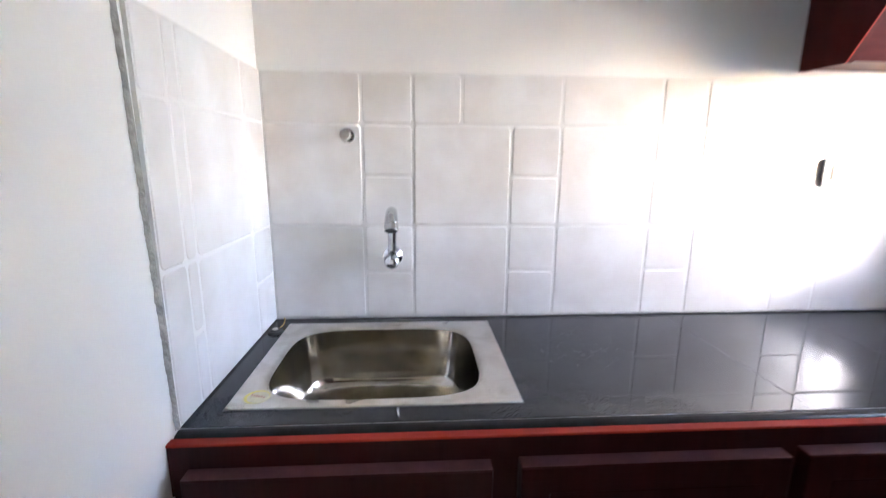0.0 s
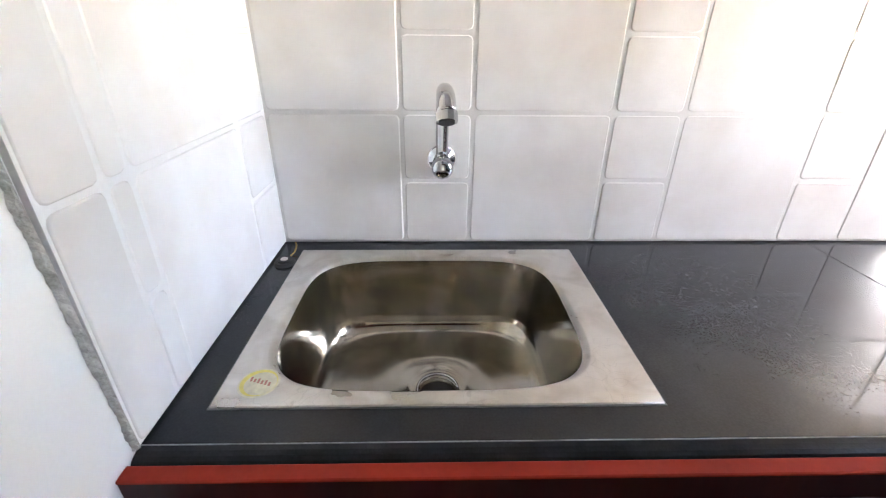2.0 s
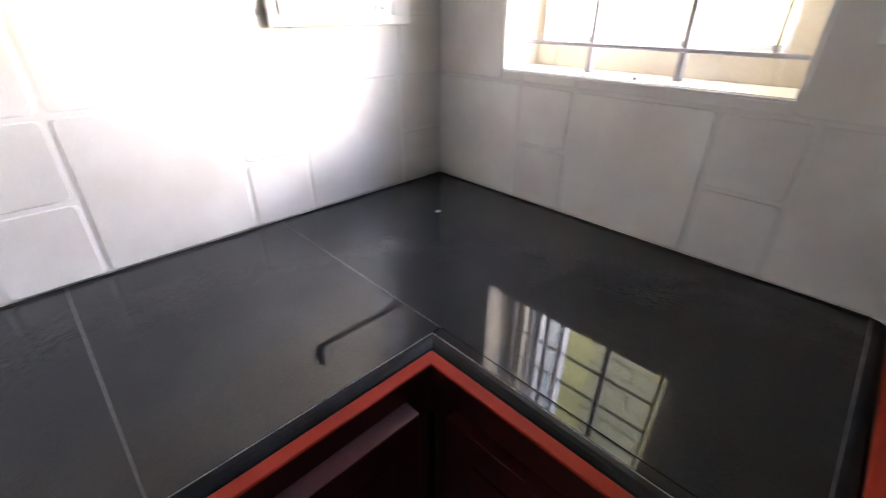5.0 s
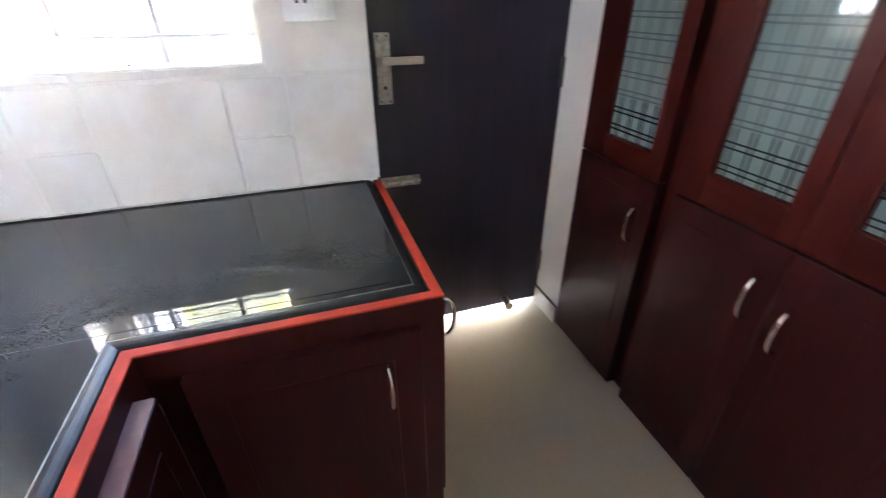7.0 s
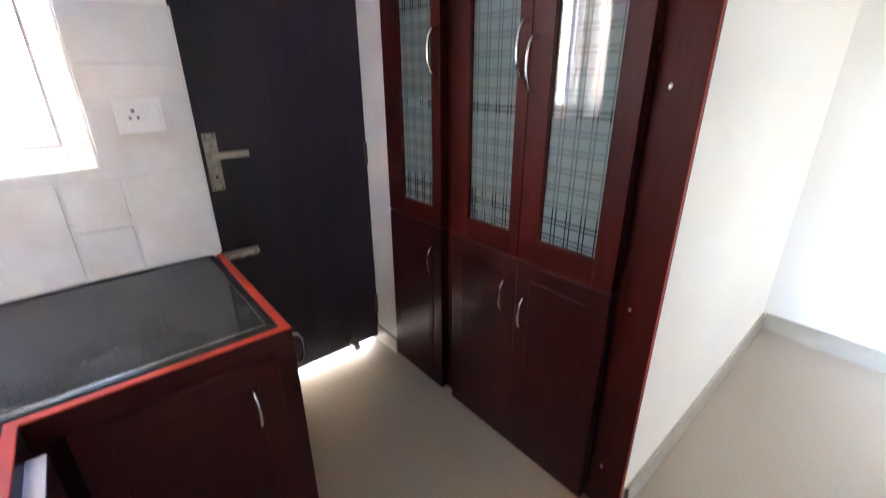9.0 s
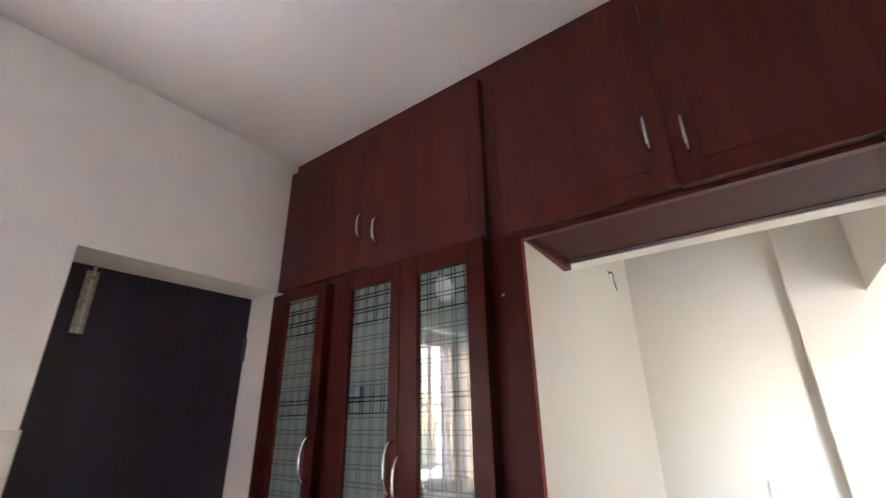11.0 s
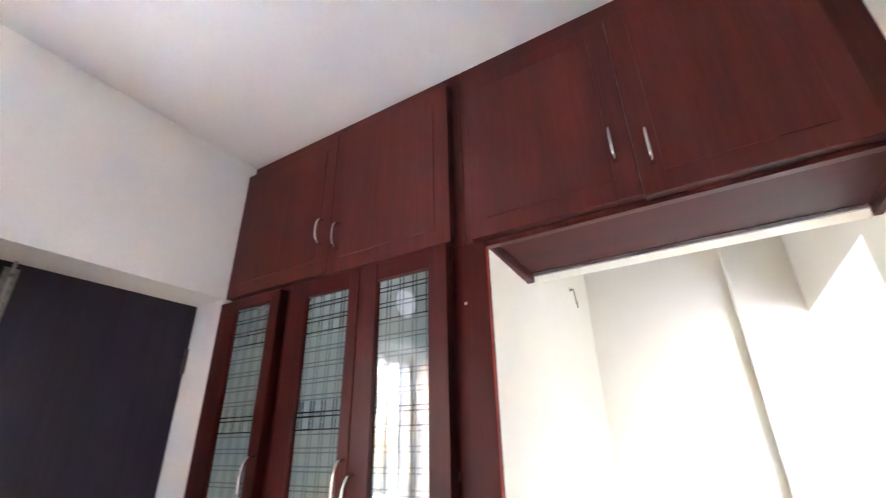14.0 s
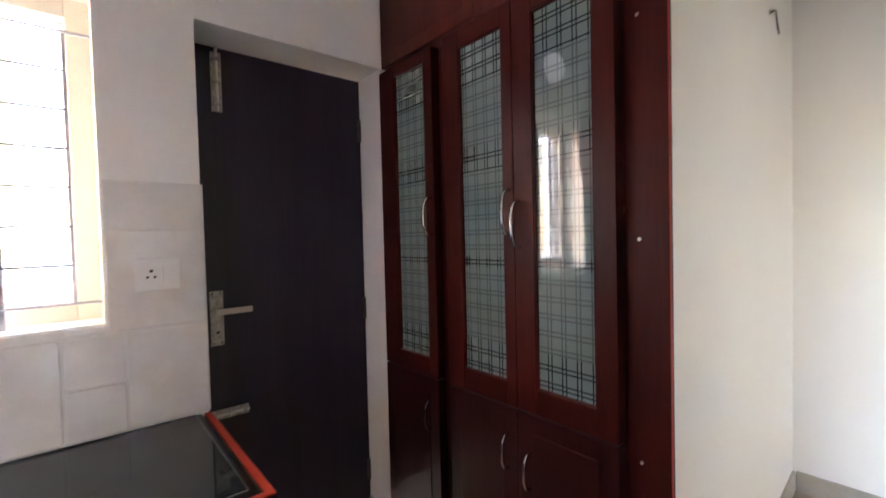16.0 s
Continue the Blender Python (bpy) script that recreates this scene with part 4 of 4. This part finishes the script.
def tall_cabinet():
    c = thing("tall_cabinet", (1.66, -2.05, 0), "tall dark maroon kitchen cabinet with plaid frosted glass doors", "cabinet")
    x0, x1 = 1.078, EAST - 0.003
    back = FRAME_Y - 0.024
    part("carcass", boxes((1.162, 1.18, -2.24, back, 0.0, 2.02), (x1 - 0.018, x1, -2.24, back, 0.0, 2.02), (1.18, x1 - 0.018, -2.24, -2.225, 0.0, 2.02), (1.18, x1 - 0.018, -2.225, back, 0.02, 0.04), (1.18, x1 - 0.018, -2.225, back, 0.76, 0.78), (1.18, x1 - 0.018, -2.225, back, 1.38, 1.40)), MAROON, c)
    part("stile", boxes((x0, 1.186, FRAME_Y - 0.022, FRAME_Y, 0.0, 2.022), bevel=0.002), MAROON, c, "broad maroon end stile")
    part("stile", boxes((1.825, 1.90, FRAME_Y - 0.022, FRAME_Y, 0.0, 2.022), bevel=0.002), MAROON, c)
    part("stile", boxes((x1 - 0.03, x1, FRAME_Y - 0.022, FRAME_Y, 0.0, 2.022), bevel=0.002), MAROON, c)
    for a, b in ((1.188, 1.823), (1.902, x1 - 0.032)):
        part("rail", boxes((a, b, FRAME_Y - 0.022, FRAME_Y - 0.001, 0.0, 0.05), bevel=0.002), MAROON_SIDEWAYS, c)
    part("red_edge", boxes((x0 - 0.0015, x0, FRAME_Y - 0.009, FRAME_Y - 0.0005, 0.0, 1.998)), RED_EDGE, c, "bright red edge band")
    for z in (1.842, 1.295, 0.734, 0.166):
        part("screw_cap", rod(bmesh.new(), (1.149, FRAME_Y, z), (1.149, FRAME_Y + 0.003, z), 0.005, 12, 0.0035), NICKEL, c)

    def glass_door(a, b, ga, gb, z0, z1, gz0, gz1, handle_x, handle_z):
        p0, p1 = FRAME_Y + 0.001, FRAME_Y + 0.040
        d = part("glass_door", boxes((a, ga, p0, p1, z0, z1), (gb, b, p0, p1, z0, z1), bevel=0.003), MAROON, c, "framed frosted glass door")
        part("door_rail", boxes((ga, gb, p0, p1 - 0.0005, z0, gz0), bevel=0.002), MAROON_SIDEWAYS, d)
        part("door_rail", boxes((ga, gb, p0, p1 - 0.0005, gz1, z1), bevel=0.002), MAROON_SIDEWAYS, d)
        part("pane", boxes((ga - 0.004, gb + 0.004, p0 + 0.022, p0 + 0.027, gz0 - 0.004, gz1 + 0.004)), PLAID, d, "frosted glass printed with a dark plaid")
        part("bead", boxes((ga, ga + 0.004, p0 + 0.027, p1 - 0.004, gz0, gz1), (gb - 0.004, gb, p0 + 0.027, p1 - 0.004, gz0, gz1), (ga + 0.004, gb - 0.004, p0 + 0.027, p1 - 0.004, gz0, gz0 + 0.004), (ga + 0.004, gb - 0.004, p0 + 0.027, p1 - 0.004, gz1 - 0.004, gz1)), MAROON, d)
        part("handle", handle_bm((handle_x, p1 + 0.001, handle_z), (0, 1, 0), 0.14, 0.037, 0.0040), CHROME, d, "chrome bow handle", smooth=True)
        return d

    glass_door(1.895, x1 - 0.003, 1.945, 2.142, 0.776, 2.018, 0.846, 1.980, 1.912, 1.39)
    glass_door(1.5137, 1.830, 1.556, 1.750, 0.776, 2.020, 0.851, 1.960, 1.528, 1.382)
    glass_door(1.187, 1.5123, 1.248, 1.440, 0.776, 2.022, 0.853, 1.958, 1.492, 1.345)
    p = FRAME_Y + 0.001
    shutter(c, "+y", 1.895, x1 - 0.003, 0.015, 0.770, p, "lower_door", (1.945, 0.628, 0.11), mat=SHADED_MAROON, depth=0.039)
    shutter(c, "+y", 1.5145, 1.830, 0.015, 0.770, p, "lower_door", (1.556, 0.630, 0.11), mat=SHADED_MAROON, depth=0.039)
    shutter(c, "+y", 1.187, 1.5115, 0.015, 0.770, p, "lower_door", (1.470, 0.598, 0.11), mat=SHADED_MAROON, depth=0.039)
    return c


tall_cabinet()


def loft(name, x0, x1, z0, z1, doors, label, open_below=False):
    c = thing(name, ((x0 + x1) / 2, -2.1, z0), label, "cabinet", group="loft cabinets under the ceiling")
    y = FRAME_Y - 0.004
    if open_below:
        part("carcass", boxes((x0 + 0.02, x1 - 0.02, -2.225, y - 0.024, z0 + 0.032, z1)), MAROON_UNDER, c, "maroon laminate underside")
        part("lip", boxes((x0, x1, y - 0.022, y, z0, z0 + 0.012), bevel=0.002), LIT_MAROON, c)
        part("side_lip", boxes((x0, x0 + 0.02, -2.243, y - 0.024, z0, z1), bevel=0.002), LIT_MAROON, c)
        part("side_lip", boxes((x1 - 0.02, x1, -2.243, y - 0.024, z0, z1), bevel=0.002), LIT_MAROON, c)
        part("side_lip", boxes((x1 - 0.070, x1 - 0.0205, -2.243, y - 0.024, z0 + 0.002, z0 + 0.0315), bevel=0.002), LIT_MAROON, c)
        part("back_strip", boxes((x0 + 0.021, x1 - 0.071, -2.243, -2.233, z0 + 0.023, z0 + 0.032)), PALE_STRIP, c, "pale strip along the back")
        part("top_rail", boxes((x0, x1, y - 0.022, y, z0 + 0.012, z1), bevel=0.002), LIT_MAROON, c)
    else:
        part("carcass", boxes((x0, x1, -2.24, y, z0, z1), bevel=0.002), LIT_MAROON, c)
    for a, b, d0, d1, h in doors:
        shutter(c, "+y", a, b, d0, d1, y + 0.001, "door", h, mat=LIT_MAROON, depth=0.030)
    return c


loft("loft_cabinet", 1.142, EAST - 0.003, 2.024, CEIL - 0.002, [(1.6830, 2.248, 2.042, 2.64, (1.727, 2.211, 0.10)), (1.177, 1.6818, 2.030, 2.64, (1.641, 2.172, 0.10))], "maroon loft cabinet with two doors under the ceiling")
loft("bridging_loft_cabinet", 0.136, 1.140, 2.000, CEIL - 0.002, [(0.6476, 1.110, 2.018, 2.610, (0.692, 2.178, 0.10)), (0.210, 0.6464, 2.012, 2.610, (0.612, 2.143, 0.10))], "maroon loft cabinet bridging the passage opening", True)


# ---- passage details ----
def tube_light():
    t = thing("tube_light", (WEST, -1.45, 2.15), "white batten tube light fixed along the wall, unlit", "lamp")
    part("batten", boxes((WEST, WEST + 0.016, -1.575, -1.20, 2.107, 2.143), bevel=0.003), PLASTIC, t)
    part("diffuser", boxes((WEST + 0.0165, WEST + 0.043, -1.572, -1.203, 2.109, 2.141), bevel=0.009), UPVC, t)
    part("end_cap", boxes((WEST + 0.004, WEST + 0.036, -1.579, -1.5755, 2.112, 2.138), bevel=0.0015), PALE_STRIP, t, "pale grey end cap")
    part("printed_mark", boxes((WEST + 0.022, WEST + 0.027, -1.535, -1.508, 2.1082, 2.1092)), INK, t, "small black printed mark")
    return t


tube_light()


def wires():
    c = Vector((1.131, -2.985, 2.17))
    w = thing("loose_wires", c, "short loose black wires out of the passage wall", "wire")
    for k, s in enumerate(((0, 0.02, -0.06), (0.008, 0.035, -0.085))):
        bm = bmesh.new()
        tube(bm, curve_points([c + Vector((0, 0, 0.03 - k * 0.01)), c + Vector((-0.02, 0.005, 0.02)), c + Vector((-0.025, 0.01, -0.02)), c + Vector((-0.03 - s[0], s[1], s[2]))], 5), 0.0025, 8)
        part("wire", bm, WIRE, w, smooth=True)
    part("hole_edge", rod(bmesh.new(), c + Vector((-0.0005, 0, 0.028)), c + Vector((-0.002, 0, 0.028)), 0.011, 12), CEMENT, w)
    return w


wires()


def passage_switch():
    s = thing("switch_plate", (0.66, SOUTH, 1.18), "white switch plate on the cream back wall", "switchboard")
    part("plate", boxes((0.60, 0.70, SOUTH + 0.001, SOUTH + 0.012, 1.13, 1.22), bevel=0.003), PLASTIC, s)
    for x in (0.628, 0.672):
        part("rocker", boxes((x - 0.017, x + 0.017, SOUTH + 0.0122, SOUTH + 0.017, 1.152, 1.198), bevel=0.002), PLASTIC, s)
    return s


passage_switch()


# ---- wall tiles ----
def tile_mesh(w, h, corner=0.011, thick=0.008, soft=0.0045):
    """One glazed tile: rounded corners and a soft pillowed edge, lying in x (width) and z (height), its face towards -y."""
    def outline(inset):
        r = max(corner - inset * 0.5, 0.002)
        pts = []
        for cx, cz, a0 in ((w / 2 - inset - r, h / 2 - inset - r, 0), (-w / 2 + inset + r, h / 2 - inset - r, 90), (-w / 2 + inset + r, -h / 2 + inset + r, 180), (w / 2 - inset - r, -h / 2 + inset + r, 270)):
            pts += [(cx + r * math.cos(radians(a0 + k * 45)), cz + r * math.sin(radians(a0 + k * 45))) for k in range(3)]
        return pts
    verts, faces = [], []
    for inset, y in ((0.0, 0.0), (0.0006, -thick * 0.55), (soft, -thick)):
        verts += [(x, y, z) for x, z in outline(inset)]
    for r in range(2):
        for k in range(12):
            faces.append((r * 12 + k, r * 12 + (k + 1) % 12, (r + 1) * 12 + (k + 1) % 12, (r + 1) * 12 + k))
    faces.append(tuple(range(24, 36)))
    me = bpy.data.meshes.new("tile")
    me.from_pydata(verts, [], faces)
    me.materials.append(TILE)
    for f in me.polygons:
        f.use_smooth = len(f.vertices) == 4
    me.update()
    return me


MESHES = {}
GAP = 0.0035


def lay(parent, face, a, b, z0, z1):
    """One tile on a wall, from a to b along it: on the north wall by x, on the others by the distance from the north wall."""
    w, h = round(b - a - GAP, 3), round(z1 - z0 - GAP, 3)
    if w < 0.012 or h < 0.012:
        return
    key = (w, h)
    if key not in MESHES:
        MESHES[key] = tile_mesh(w, h, min(0.011, w * 0.3, h * 0.3), soft=min(0.0045, w * 0.2))
    ob = new("tile", MESHES[key])
    u, z = (a + b) / 2, (z0 + z1) / 2
    wob = random.uniform(-0.0006, 0.0006)
    if face == "north":
        m = pose(u, -0.0015 + wob, z, random.uniform(-0.15, 0.15), 0, random.uniform(-0.2, 0.2))
    elif face == "east":
        m = pose(EAST - 0.0015 + wob, -u, z, 0, 0, -90 + random.uniform(-0.2, 0.2))
    else:
        m = pose(0.0015 + wob, -u, z, 0, 0, 90 + random.uniform(-0.2, 0.2))
    ob.matrix_world = m
    ob.parent = parent


ROWS = [0.752, 0.905, 1.053, 1.204, 1.355, 1.500]


def tile_north():
    xs = [0.008, 0.293, 0.444, 0.743, 0.895, 1.193, 1.345, 1.643, 1.795, 2.093, 2.245]
    for k in range(len(xs) - 1):
        a, b = xs[k], xs[k + 1]
        if k % 2 == 0:
            lay(wall_north, "north", a, b, ROWS[0], ROWS[2])
            lay(wall_north, "north", a, b, ROWS[2], ROWS[4])
        else:
            for r in range(4):
                lay(wall_north, "north", a, b, ROWS[r], ROWS[r + 1])
    top = [0.008, 0.293, 0.444, 0.590, 0.893, 1.203, 1.345, 1.643, 1.795, 2.093, 2.245]
    for a, b in zip(top, top[1:]):
        lay(wall_north, "north", a, b, ROWS[4], ROWS[5])


def tile_east():
    cols = [(0.010, 0.300, 1), (0.300, 0.450, 0), (0.450, 0.755, 1), (0.755, 0.900, 0), (0.900, 1.118, 1)]
    for a, b, big in cols:
        if big:
            lay(wall_east, "east", a, b, ROWS[0], ROWS[2])
        else:
            lay(wall_east, "east", a, b, ROWS[0], ROWS[1])
            lay(wall_east, "east", a, b, ROWS[1], ROWS[2])
    for a, b in ((0.243, 0.300), (0.300, 0.450), (0.450, 0.755), (0.755, 0.855)):
        lay(wall_east, "east", a, b, ROWS[2], 1.081)
    for z0, z1 in ((ROWS[2], ROWS[4]), (ROWS[4], 1.504)):
        lay(wall_east, "east", 0.010, 0.241, z0, z1)
        lay(wall_east, "east", 0.857, 1.118, z0, z1)


def tile_west():
    for a, b, rows in ((0.010, 0.150, ROWS), (0.150, 0.452, [ROWS[0], ROWS[2], ROWS[4], ROWS[5]]), (0.452, 0.496, [ROWS[0], ROWS[1], ROWS[2], ROWS[4], ROWS[5]]), (0.496, 0.583, [ROWS[0], ROWS[2], ROWS[4], ROWS[5]])):
        for z0, z1 in zip(rows, rows[1:]):
            lay(wall_west, "west", a, b, z0, z1)


tile_north()
tile_east()
tile_west()
tagged(part("tile_bed", boxes((0.006, EAST - 0.006, -0.0078, 0.0, 0.755, 1.499)), GROUT), "pale grout between the north wall tiles", "grout", kind="structure")
tagged(part("tile_bed_east", boxes((EAST - 0.0075, EAST, -1.12, -0.006, 0.755, 1.081), (EAST - 0.0075, EAST, -1.12, -0.857, 1.081, 1.503), (EAST - 0.0075, EAST, -0.241, -0.006, 1.081, 1.503)), GROUT), "pale grout between the east wall tiles", "grout", kind="structure")
tagged(part("tile_bed_west", boxes((0.0, 0.0075, -0.583, -0.006, 0.755, 1.499)), GROUT), "pale grout between the side wall tiles", "grout", kind="structure")


def ragged_edge():
    """The rough cement edge where the side wall's tiles stop."""
    bm = bmesh.new()
    n = 150
    rows = []
    for k in range(n + 1):
        z = 0.752 + 0.78 * k / n
        y = -0.581 - 0.024 * (k / n)
        w = 0.0062 + 0.0016 * math.sin(k * 0.41) * math.sin(k * 0.17) + random.uniform(-0.0012, 0.0012)
        rows.append([bm.verts.new((0.001, y, z)), bm.verts.new((0.0085, y - 0.001, z)), bm.verts.new((0.006 + random.uniform(-0.002, 0.002), y - w * 0.6, z)), bm.verts.new((0.001, y - w, z))])
    for r, s in zip(rows, rows[1:]):
        for k in range(3):
            bm.faces.new((r[k], r[k + 1], s[k + 1], s[k]))
    return bm


tagged(part("trim_tile_edge", ragged_edge(), CEMENT), "rough grey cement edge beside the tiles", "trim", kind="structure")
